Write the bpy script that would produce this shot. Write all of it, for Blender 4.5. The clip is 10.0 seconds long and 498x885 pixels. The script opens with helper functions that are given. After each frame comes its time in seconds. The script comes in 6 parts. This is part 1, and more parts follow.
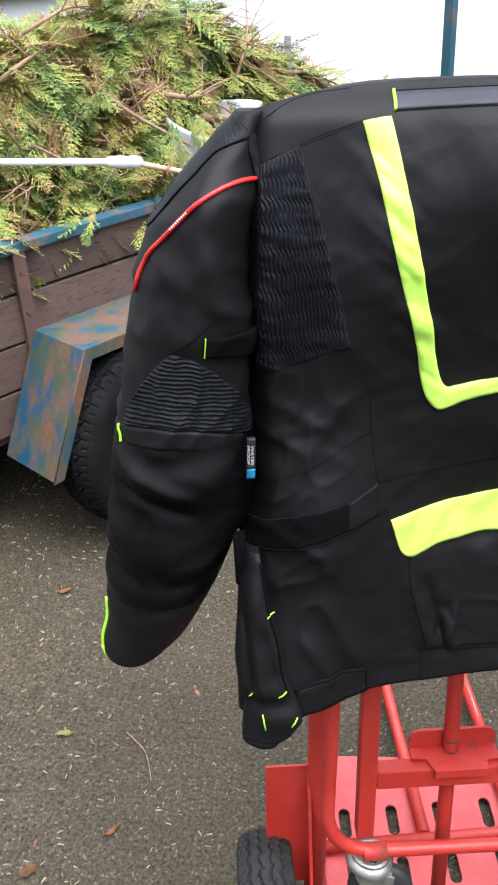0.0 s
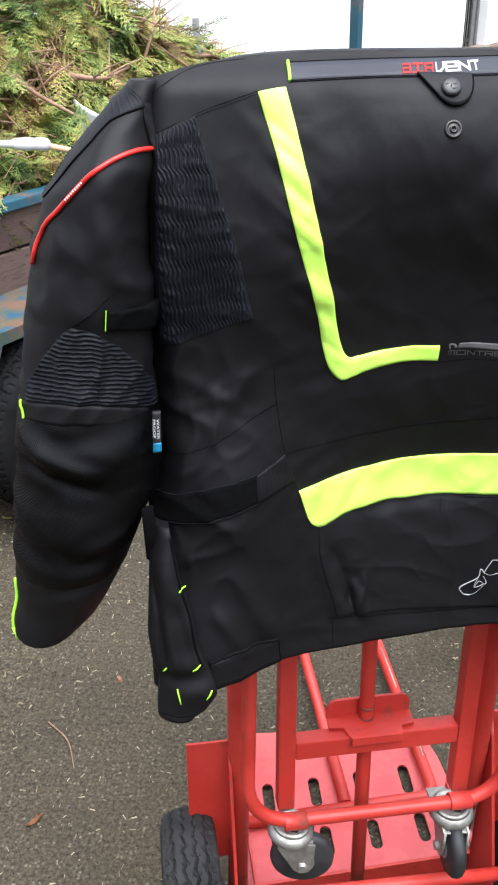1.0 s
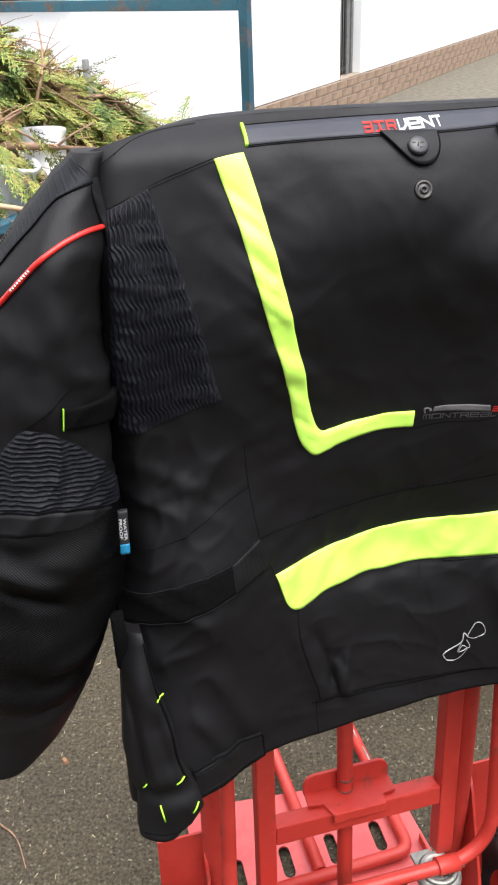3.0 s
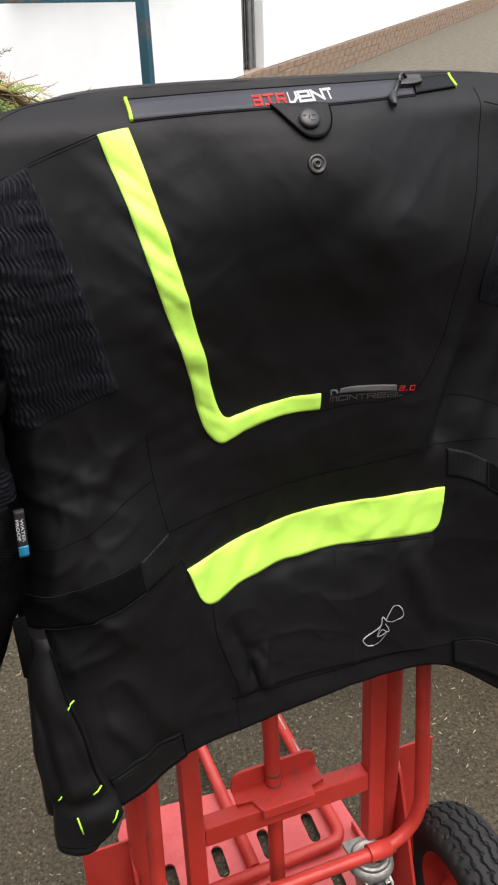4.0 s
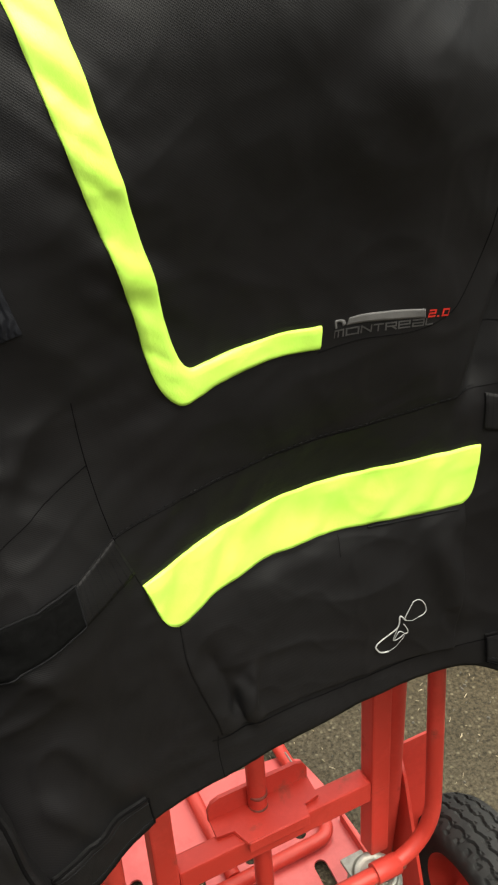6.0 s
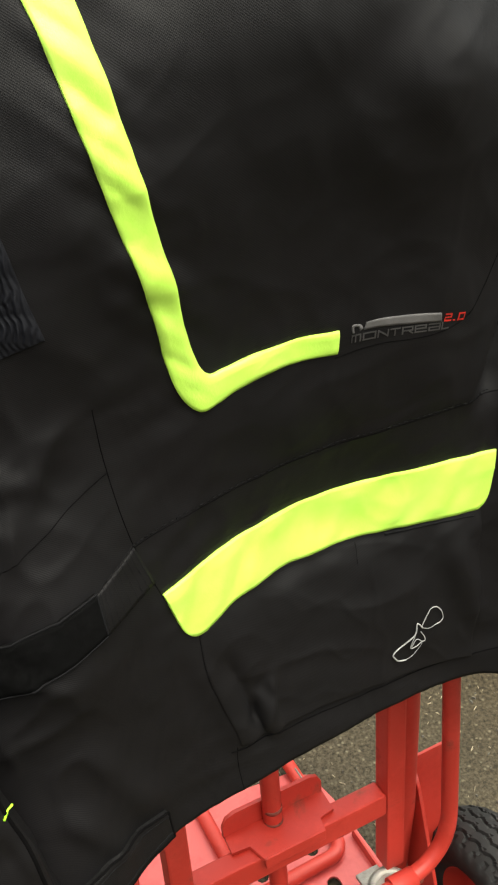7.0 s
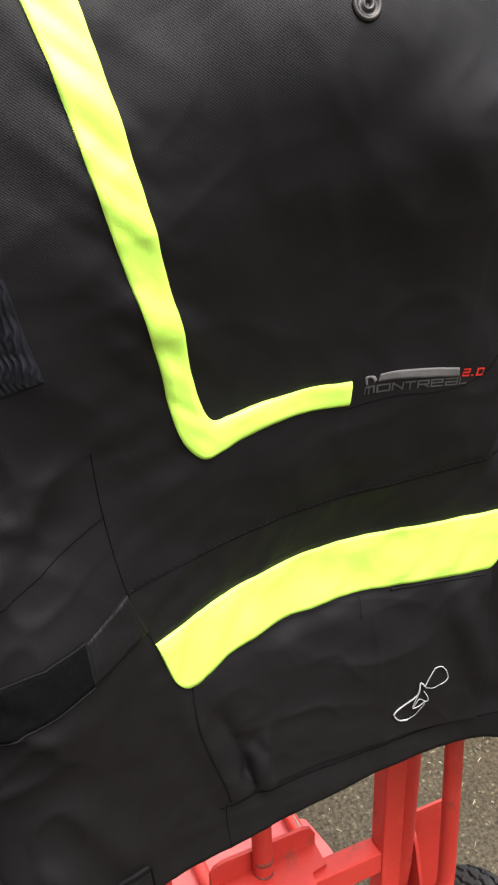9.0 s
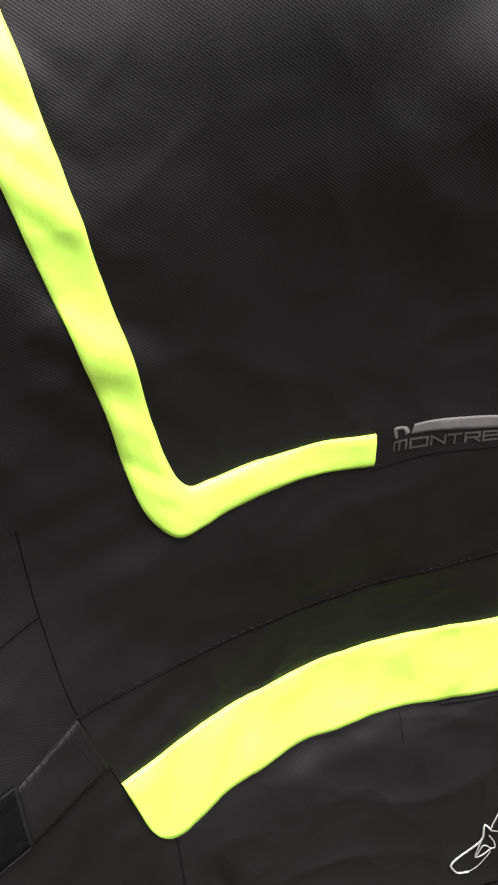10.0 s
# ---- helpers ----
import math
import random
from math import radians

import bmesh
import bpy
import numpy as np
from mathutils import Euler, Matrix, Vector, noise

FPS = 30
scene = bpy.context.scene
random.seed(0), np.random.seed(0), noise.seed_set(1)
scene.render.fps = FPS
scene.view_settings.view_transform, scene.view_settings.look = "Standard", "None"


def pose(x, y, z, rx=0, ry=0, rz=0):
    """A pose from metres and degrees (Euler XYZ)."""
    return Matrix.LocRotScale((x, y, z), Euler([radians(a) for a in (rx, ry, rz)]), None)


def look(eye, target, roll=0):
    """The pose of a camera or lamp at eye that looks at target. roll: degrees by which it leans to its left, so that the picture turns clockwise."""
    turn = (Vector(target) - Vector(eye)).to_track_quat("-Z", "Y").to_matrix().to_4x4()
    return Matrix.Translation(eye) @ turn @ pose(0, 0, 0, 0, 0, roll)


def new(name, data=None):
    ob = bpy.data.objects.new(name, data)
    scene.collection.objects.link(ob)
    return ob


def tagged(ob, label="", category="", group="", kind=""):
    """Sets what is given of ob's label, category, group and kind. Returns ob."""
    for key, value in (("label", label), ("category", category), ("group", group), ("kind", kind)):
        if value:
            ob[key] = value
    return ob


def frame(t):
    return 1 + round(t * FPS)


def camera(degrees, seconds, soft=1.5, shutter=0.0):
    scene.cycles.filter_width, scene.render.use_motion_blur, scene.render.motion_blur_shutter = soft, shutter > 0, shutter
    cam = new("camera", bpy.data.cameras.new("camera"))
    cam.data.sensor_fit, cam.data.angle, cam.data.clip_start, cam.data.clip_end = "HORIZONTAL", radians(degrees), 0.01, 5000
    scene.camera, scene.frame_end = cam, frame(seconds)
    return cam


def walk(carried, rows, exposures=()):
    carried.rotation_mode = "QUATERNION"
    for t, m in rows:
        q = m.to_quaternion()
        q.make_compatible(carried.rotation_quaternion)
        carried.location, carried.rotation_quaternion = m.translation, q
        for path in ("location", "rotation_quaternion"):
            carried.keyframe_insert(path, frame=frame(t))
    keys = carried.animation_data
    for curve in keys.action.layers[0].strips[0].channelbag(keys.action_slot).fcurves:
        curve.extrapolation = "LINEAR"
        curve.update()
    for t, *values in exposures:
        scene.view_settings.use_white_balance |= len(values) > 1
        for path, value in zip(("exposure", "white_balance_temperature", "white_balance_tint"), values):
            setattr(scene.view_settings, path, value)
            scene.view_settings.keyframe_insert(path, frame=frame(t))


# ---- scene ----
cam = camera(32.2, 10.0, 2.2)
PATH = [
    (0, (0.1473, 0.2071, 1.3424), (-0.1373, 1.7747, 0.4216), -3.08),
    (0.5, (0.1518, 0.2040, 1.3306), (-0.0282, 1.7743, 0.3898), -1.35),
    (1, (0.1637, 0.1993, 1.3301), (0.0407, 1.7729, 0.3844), -1.61),
    (1.5, (0.1822, 0.2070, 1.3327), (0.1302, 1.7959, 0.4058), -1.39),
    (2, (0.1876, 0.2118, 1.3256), (0.1494, 1.8008, 0.3995), -1.93),
    (2.2, (0.1922, 0.2188, 1.3303), (0.1467, 1.8066, 0.4026), -2.36),
    (3.3, (0.0865, 0.2971, 1.3462), (0.2256, 1.9073, 0.4655), -2.47),
    (3.5, (0.0874, 0.3006, 1.3439), (0.2561, 1.9152, 0.4781), -2.55),
    (4, (0.1222, 0.2968, 1.3254), (0.3657, 1.8747, 0.4100), -2.21),
    (4.5, (0.1393, 0.3233, 1.2973), (0.4337, 1.8594, 0.3284), -1.25),
    (5, (0.1490, 0.3842, 1.2713), (0.4634, 1.9286, 0.3106), -1.64),
    (5.5, (0.1456, 0.4947, 1.2271), (0.4651, 2.0093, 0.2118), -2.24),
    (6, (0.1335, 0.5026, 1.2247), (0.4871, 1.9931, 0.1825), -2.75),
    (6.2, (0.1271, 0.5029, 1.2276), (0.4743, 1.9987, 0.1913), -2.99),
    (7.3, (0.1191, 0.5034, 1.2163), (0.4959, 2.0031, 0.2169), -3.21),
    (7.6, (0.1240, 0.5042, 1.2264), (0.4978, 2.0058, 0.2279), -2.51),
    (8, (0.1494, 0.4365, 1.1848), (0.4243, 2.0134, 0.2928), -3.64),
    (8.3, (0.1299, 0.4766, 1.2025), (0.4515, 2.0058, 0.2579), -4.76),
    (8.5, (0.1640, 0.4940, 1.2008), (0.4170, 2.0260, 0.2180), -4.55),
    (8.6, (0.1651, 0.4952, 1.2005), (0.4470, 2.0277, 0.2384), -4.54),
    (9, (0.1321, 0.5235, 1.2217), (0.4720, 2.0697, 0.2538), -1.10),
    (9.3, (0.1154, 0.5293, 1.2145), (0.4445, 2.1322, 0.3982), -0.56),
    (9.5, (0.1335, 0.5388, 1.1933), (0.3817, 2.1440, 0.3462), -3.95),
    (9.7, (0.1511, 0.5748, 1.2051), (0.3686, 2.2103, 0.3496), -4.87),
    (10, (0.1861, 0.6149, 1.1591), (0.4023, 2.2399, 0.3444), -3.86),
]
EXPOSURES = [(0.0, 1.48, 5930, 10), (2.2, 1.49, 6020, 10), (3.5, 1.22, 6450, 10), (4.0, 0.95, 6500, 10), (4.6, 1.20, 6750, 10), (5.5, 1.34, 7100, 1), (7.6, 1.34, 7100, 2), (8.0, 1.18, 6950, 10), (8.4, 1.6, 6850, 10), (9.0, 1.68, 6650, 10), (10.0, 1.75, 6600, 10)]
walk(cam, [(t, look(eye, target, roll)) for t, eye, target, roll in PATH], EXPOSURES)

# ---- light: a bright overcast day ----
world = bpy.data.worlds.new("overcast")
scene.world = world
world.use_nodes = True
wn, wl = world.node_tree.nodes, world.node_tree.links
sky = wn.new("ShaderNodeTexSky")
sky.sky_type = "NISHITA"
sky.sun_disc = False
sky.sun_elevation, sky.sun_rotation = radians(74), radians(145)
sky.air_density, sky.dust_density, sky.ozone_density = 1.0, 6.0, 1.0
calm = wn.new("ShaderNodeHueSaturation")
calm.inputs["Saturation"].default_value = 0.45
wl.new(sky.outputs[0], calm.inputs["Color"])
wl.new(calm.outputs[0], wn["Background"].inputs[0])
wn["Background"].inputs[1].default_value = 0.15
sun = new("sun", bpy.data.lights.new("sun", "SUN"))
sun.data.energy, sun.data.angle, sun.data.color = 1.3, radians(85), (1.0, 0.98, 0.95)
sun.matrix_world = look((1.6, -0.6, 7), (0.3, 1.0, 0.5))


# ---- materials ----
def shader(name, base, rough=0.6, metal=0.0, spec=0.5):
    m = bpy.data.materials.new(name)
    m.use_nodes = True
    b = m.node_tree.nodes["Principled BSDF"]
    b.inputs["Base Color"].default_value = (*base, 1)
    b.inputs["Roughness"].default_value = rough
    b.inputs["Metallic"].default_value = metal
    b.inputs["Specular IOR Level"].default_value = spec
    return m, m.node_tree.nodes, m.node_tree.links, b


def add(nodes, kind, **values):
    n = nodes.new(kind)
    for key, value in values.items():
        n.inputs[key.replace("_", " ")].default_value = value
    return n


def coords(nodes, links, scale=(1, 1, 1), turn=(0, 0, 0)):
    c = nodes.new("ShaderNodeTexCoord")
    m = nodes.new("ShaderNodeMapping")
    m.inputs["Scale"].default_value = scale
    m.inputs["Rotation"].default_value = [radians(a) for a in turn]
    links.new(c.outputs["Object"], m.inputs["Vector"])
    return m.outputs[0]


def ramp(nodes, links, value, stops):
    r = nodes.new("ShaderNodeValToRGB")
    while len(r.color_ramp.elements) < len(stops):
        r.color_ramp.elements.new(0.5)
    for e, (at, col) in zip(r.color_ramp.elements, stops):
        e.position, e.color = at, (*col, 1) if len(col) == 3 else col
    links.new(value, r.inputs[0])
    return r.outputs[0]


def bump(nodes, links, b, height, strength, distance):
    n = nodes.new("ShaderNodeBump")
    n.inputs["Strength"].default_value, n.inputs["Distance"].default_value = strength, distance
    links.new(height, n.inputs["Height"])
    links.new(n.outputs[0], b.inputs["Normal"])
    return n


def cloth(name, base, pale, rough, weave, strength, spec=0.5, kind="twill"):
    """Woven cloth: thread ribs in relief and tone, soft crumples, blotches of colour and gloss."""
    m, nodes, links, b = shader(name, base, rough, 0, spec)
    waves = []
    for turn in (45, -45) if kind == "mesh" else (52, -38):
        w = add(nodes, "ShaderNodeTexWave", Scale=weave if not waves or kind == "mesh" else weave * 1.3, Distortion=0.5, Detail=1.0)
        slant = nodes.new("ShaderNodeMapping")
        slant.inputs["Rotation"].default_value = (0, radians(turn), 0)
        links.new(coords(nodes, links, (1, 1, 1), (0, 0, -12)), slant.inputs["Vector"])
        links.new(slant.outputs[0], w.inputs["Vector"])
        waves.append(w.outputs["Fac"])
    mix = nodes.new("ShaderNodeMath")
    mix.operation = "MULTIPLY" if kind == "mesh" else "MULTIPLY_ADD"
    links.new(waves[0], mix.inputs[0])
    if kind == "mesh":
        links.new(waves[1], mix.inputs[1])
    else:
        mix.inputs[1].default_value = 1.6
        links.new(waves[1], mix.inputs[2])
    v = coords(nodes, links)
    n = add(nodes, "ShaderNodeTexNoise", Scale=14.0, Detail=5.0)
    soft = add(nodes, "ShaderNodeTexNoise", Scale=15.0, Detail=2.0, Roughness=0.5, Distortion=1.2)
    for q in (n, soft):
        links.new(v, q.inputs["Vector"])
    tone = ramp(nodes, links, n.outputs["Fac"], [(0.3, base), (0.75, pale)])
    thread = ramp(nodes, links, mix.outputs[0], [(0.05, (0.12,) * 3), (0.6, (1.5,) * 3)] if kind == "mesh" else [(0.1, (0.72,) * 3), (0.95, (1.18,) * 3)])
    mul = nodes.new("ShaderNodeMix")
    mul.data_type, mul.blend_type = "RGBA", "MULTIPLY"
    mul.inputs["Factor"].default_value = 1.0
    links.new(tone, mul.inputs["A"])
    links.new(thread, mul.inputs["B"])
    links.new(mul.outputs["Result"], b.inputs["Base Color"])
    links.new(ramp(nodes, links, n.outputs["Fac"], [(0.3, (rough + 0.06,) * 3), (0.75, (rough - 0.06,) * 3)]), b.inputs["Roughness"])
    weave_bump = bump(nodes, links, b, mix.outputs[0], strength, 0.0006)
    crumple = nodes.new("ShaderNodeBump")
    crumple.inputs["Strength"].default_value, crumple.inputs["Distance"].default_value = 0.34, 0.004
    links.new(soft.outputs["Fac"], crumple.inputs["Height"])
    links.new(crumple.outputs[0], weave_bump.inputs["Normal"])
    return m


black_cloth = cloth("black_polyester", (0.0022, 0.0019, 0.0024), (0.0038, 0.0033, 0.0041), 0.6, 300.0, 0.13, 0.26, "twill")
mesh_cloth = cloth("black_mesh_fabric", (0.0010, 0.0009, 0.0012), (0.0030, 0.0027, 0.0036), 0.38, 215.0, 0.6, 0.15, "mesh")
stretch_cloth = cloth("ribbed_stretch_fabric", (0.0040, 0.0044, 0.0068), (0.0062, 0.0066, 0.0098), 0.6, 420.0, 0.2, 0.24)
rubber_zip = cloth("coated_zip_tape", (0.026, 0.027, 0.034), (0.034, 0.035, 0.043), 0.5, 300.0, 0.1, 0.28)
thread_black = shader("black_thread", (0.0026, 0.0024, 0.0027), 0.9, 0.0, 0.05)[0]
black_plastic = shader("black_plastic", (0.012, 0.012, 0.013), 0.35)[0]


def plain(name, base, pale, scale, rough, relief=0.1, metal=0.0, spec=0.5):
    """A surface with two scales of blotches and a fine relief."""
    m, nodes, links, b = shader(name, base, rough, metal, spec)
    v = coords(nodes, links)
    big = add(nodes, "ShaderNodeTexNoise", Scale=scale, Detail=6.0, Roughness=0.65)
    fine = add(nodes, "ShaderNodeTexNoise", Scale=scale * 14, Detail=3.0)
    links.new(v, big.inputs["Vector"])
    links.new(v, fine.inputs["Vector"])
    links.new(ramp(nodes, links, big.outputs["Fac"], [(0.32, base), (0.7, pale)]), b.inputs["Base Color"])
    bump(nodes, links, b, fine.outputs["Fac"], relief, 0.001)
    return m


velcro_cloth = plain("velcro_pile", (0.0016, 0.0016, 0.0017), (0.0050, 0.0050, 0.0053), 260.0, 0.95, 0.9, 0.0, 0.08)
neon_cloth = plain("fluorescent_yellow_tape", (0.56, 0.94, 0.11), (0.64, 1.0, 0.15), 40.0, 0.45, 0.15, 0.0, 0.6)
neon_thread = plain("fluorescent_thread", (0.42, 0.9, 0.03), (0.5, 1.0, 0.06), 90.0, 0.6, 0.1)
red_rubber = plain("red_rubber_piping", (0.58, 0.018, 0.015), (0.72, 0.035, 0.025), 60.0, 0.35)
white_print = plain("white_print", (0.75, 0.75, 0.75), (0.85, 0.85, 0.85), 60.0, 0.5)
emblem_print = plain("worn_grey_white_print", (0.26, 0.26, 0.26), (0.45, 0.45, 0.45), 60.0, 0.6)
red_print = plain("red_print", (0.72, 0.04, 0.03), (0.8, 0.06, 0.04), 60.0, 0.5)
grey_print = plain("grey_print", (0.075, 0.072, 0.072), (0.11, 0.105, 0.105), 80.0, 0.5)
blue_print = plain("blue_print", (0.010, 0.16, 0.29), (0.014, 0.20, 0.36), 60.0, 0.5)
zinc = plain("zinc_plated_steel", (0.22, 0.21, 0.185), (0.52, 0.51, 0.47), 34.0, 0.55, 0.5, 0.85)
gun_metal = plain("gun_metal", (0.05, 0.048, 0.048), (0.10, 0.095, 0.09), 80.0, 0.45, 0.1, 0.9)
tyre_rubber = plain("tyre_rubber", (0.010, 0.010, 0.0105), (0.032, 0.031, 0.030), 14.0, 0.75, 0.4, 0.0, 0.3)
weld_brown = plain("scorched_weld", (0.05, 0.022, 0.015), (0.24, 0.045, 0.03), 60.0, 0.6, 0.5)
trailer_rubber = plain("old_tyre_rubber", (0.004, 0.004, 0.0042), (0.012, 0.012, 0.012), 14.0, 0.8, 0.4, 0.0, 0.12)
caster_rubber = plain("caster_rubber", (0.010, 0.010, 0.011), (0.030, 0.030, 0.030), 30.0, 0.6, 0.2)
dark_steel = plain("dirty_dark_steel", (0.014, 0.012, 0.011), (0.034, 0.03, 0.027), 9.0, 0.85, 0.3, 0.0, 0.2)


def worn_paint(name, paint, paint2, under, scale, lo, hi, rough=0.4, patch=0.4, stretch=(1, 1, 1)):
    """Paint with patches worn to what is under it."""
    m, nodes, links, b = shader(name, paint, rough)
    v = coords(nodes, links, stretch)
    big = add(nodes, "ShaderNodeTexNoise", Scale=scale, Detail=9.0, Roughness=0.7, Distortion=0.3)
    tone = add(nodes, "ShaderNodeTexNoise", Scale=scale * patch, Detail=8.0, Roughness=0.72)
    fine = add(nodes, "ShaderNodeTexNoise", Scale=scale * 9, Detail=4.0)
    for n in (big, tone, fine):
        links.new(v, n.inputs["Vector"])
    wear = ramp(nodes, links, big.outputs["Fac"], [(lo, (0, 0, 0)), (hi, (1, 1, 1))])
    coat = ramp(nodes, links, tone.outputs["Fac"], [(0.45, paint), (0.53, paint2)])
    rust = ramp(nodes, links, fine.outputs["Fac"], [(0.3, tuple(c * 0.55 for c in under)), (0.7, under)])
    mix = nodes.new("ShaderNodeMix")
    mix.data_type = "RGBA"
    links.new(wear, mix.inputs["Factor"])
    links.new(coat, mix.inputs["A"])
    links.new(rust, mix.inputs["B"])
    links.new(mix.outputs["Result"], b.inputs["Base Color"])
    links.new(ramp(nodes, links, big.outputs["Fac"], [(lo, (rough,) * 3), (hi, (0.85,) * 3)]), b.inputs["Roughness"])
    bump(nodes, links, b, fine.outputs["Fac"], 0.25, 0.0008)
    return m


red_paint = worn_paint("red_enamel", (0.40, 0.026, 0.017), (0.47, 0.036, 0.025), (0.20, 0.062, 0.040), 14.0, 0.60, 0.72, 0.46)
# pinker copy of the red: the toe plate's sky sheen is in this colour
red_sheen_paint = worn_paint("red_enamel_sky_sheen", (0.46, 0.062, 0.060), (0.53, 0.085, 0.080), (0.36, 0.16, 0.14), 11.0, 0.66, 0.74, 0.3)
blue_paint = worn_paint("worn_blue_paint", (0.022, 0.080, 0.115), (0.03, 0.115, 0.165), (0.22, 0.12, 0.07), 7.0, 0.54, 0.66, 0.5)
fender_paint = worn_paint("rusted_blue_fender_paint", (0.011, 0.066, 0.125), (0.055, 0.075, 0.045), (0.155, 0.082, 0.046), 9.0, 0.45, 0.58, 0.55, 1.7, (1.5, 1.5, 0.7))
brown_steel = worn_paint("brown_painted_steel", (0.10, 0.055, 0.045), (0.14, 0.075, 0.06), (0.2, 0.1, 0.06), 12.0, 0.6, 0.7, 0.6)


def wood(name, base, pale, stretch):
    m, nodes, links, b = shader(name, base, 0.7)
    info = nodes.new("ShaderNodeObjectInfo")
    v = coords(nodes, links, stretch)
    n = add(nodes, "ShaderNodeTexNoise", Scale=5.0, Detail=8.0, Roughness=0.65, Distortion=1.2)
    links.new(v, n.inputs["Vector"])
    col = ramp(nodes, links, n.outputs["Fac"], [(0.3, base), (0.52, pale), (0.72, tuple(c * 0.6 for c in base))])
    vary = nodes.new("ShaderNodeHueSaturation")
    mul = nodes.new("ShaderNodeMath")
    mul.operation = "MULTIPLY_ADD"
    mul.inputs[1].default_value, mul.inputs[2].default_value = 0.5, 0.75
    links.new(info.outputs["Random"], mul.inputs[0])
    links.new(mul.outputs[0], vary.inputs["Value"])
    links.new(col, vary.inputs["Color"])
    links.new(vary.outputs[0], b.inputs["Base Color"])
    bump(nodes, links, b, n.outputs["Fac"], 0.4, 0.002)
    return m


plank_wood = wood("weathered_brown_boards", (0.048, 0.028, 0.023), (0.098, 0.062, 0.050), (3, 3, 18))
bark = plain("red_brown_bark", (0.19, 0.105, 0.065), (0.36, 0.23, 0.145), 30.0, 0.8, 0.6)
cut_wood = plain("cut_wood", (0.5, 0.34, 0.2), (0.62, 0.45, 0.28), 60.0, 0.8, 0.3)
white_plastic = plain("white_plastic", (0.72, 0.73, 0.74), (0.82, 0.82, 0.82), 9.0, 0.4, 0.1)
grey_pipe = plain("weathered_grey_wood", (0.10, 0.10, 0.10), (0.18, 0.18, 0.17), 12.0, 0.8, 0.4)
white_render = plain("white_render", (0.84, 0.84, 0.83), (0.9, 0.9, 0.89), 2.5, 0.85, 0.5)
brick_face = plain("buff_red_brick", (0.16, 0.105, 0.070), (0.36, 0.255, 0.175), 9.0, 0.85, 0.6)
mortar = plain("grey_mortar", (0.24, 0.185, 0.14), (0.34, 0.275, 0.215), 14.0, 0.9, 0.6)
iron = plain("black_iron", (0.02, 0.02, 0.02), (0.05, 0.048, 0.045), 20.0, 0.6, 0.2)


def foliage():
    m, nodes, links, b = shader("conifer_green", (0.06, 0.1, 0.02), 0.6, 0.0, 0.28)
    v = coords(nodes, links)
    n = add(nodes, "ShaderNodeTexNoise", Scale=9.0, Detail=4.0)
    geo = nodes.new("ShaderNodeNewGeometry")
    links.new(v, n.inputs["Vector"])
    mix = nodes.new("ShaderNodeMath")
    mix.operation = "MULTIPLY_ADD"
    mix.inputs[1].default_value = 0.2
    links.new(geo.outputs["Random Per Island"], mix.inputs[0])
    half = nodes.new("ShaderNodeMath")
    half.operation = "MULTIPLY"
    half.inputs[1].default_value = 0.95
    links.new(n.outputs["Fac"], half.inputs[0])
    links.new(half.outputs[0], mix.inputs[2])
    links.new(ramp(nodes, links, mix.outputs[0], [(0.26, (0.032, 0.062, 0.024)), (0.42, (0.098, 0.155, 0.046)), (0.54, (0.19, 0.255, 0.058)), (0.625, (0.37, 0.36, 0.080)), (0.67, (0.27, 0.17, 0.075)), (0.78, (0.17, 0.095, 0.05))]), b.inputs["Base Color"])
    return m


conifer_green = foliage()


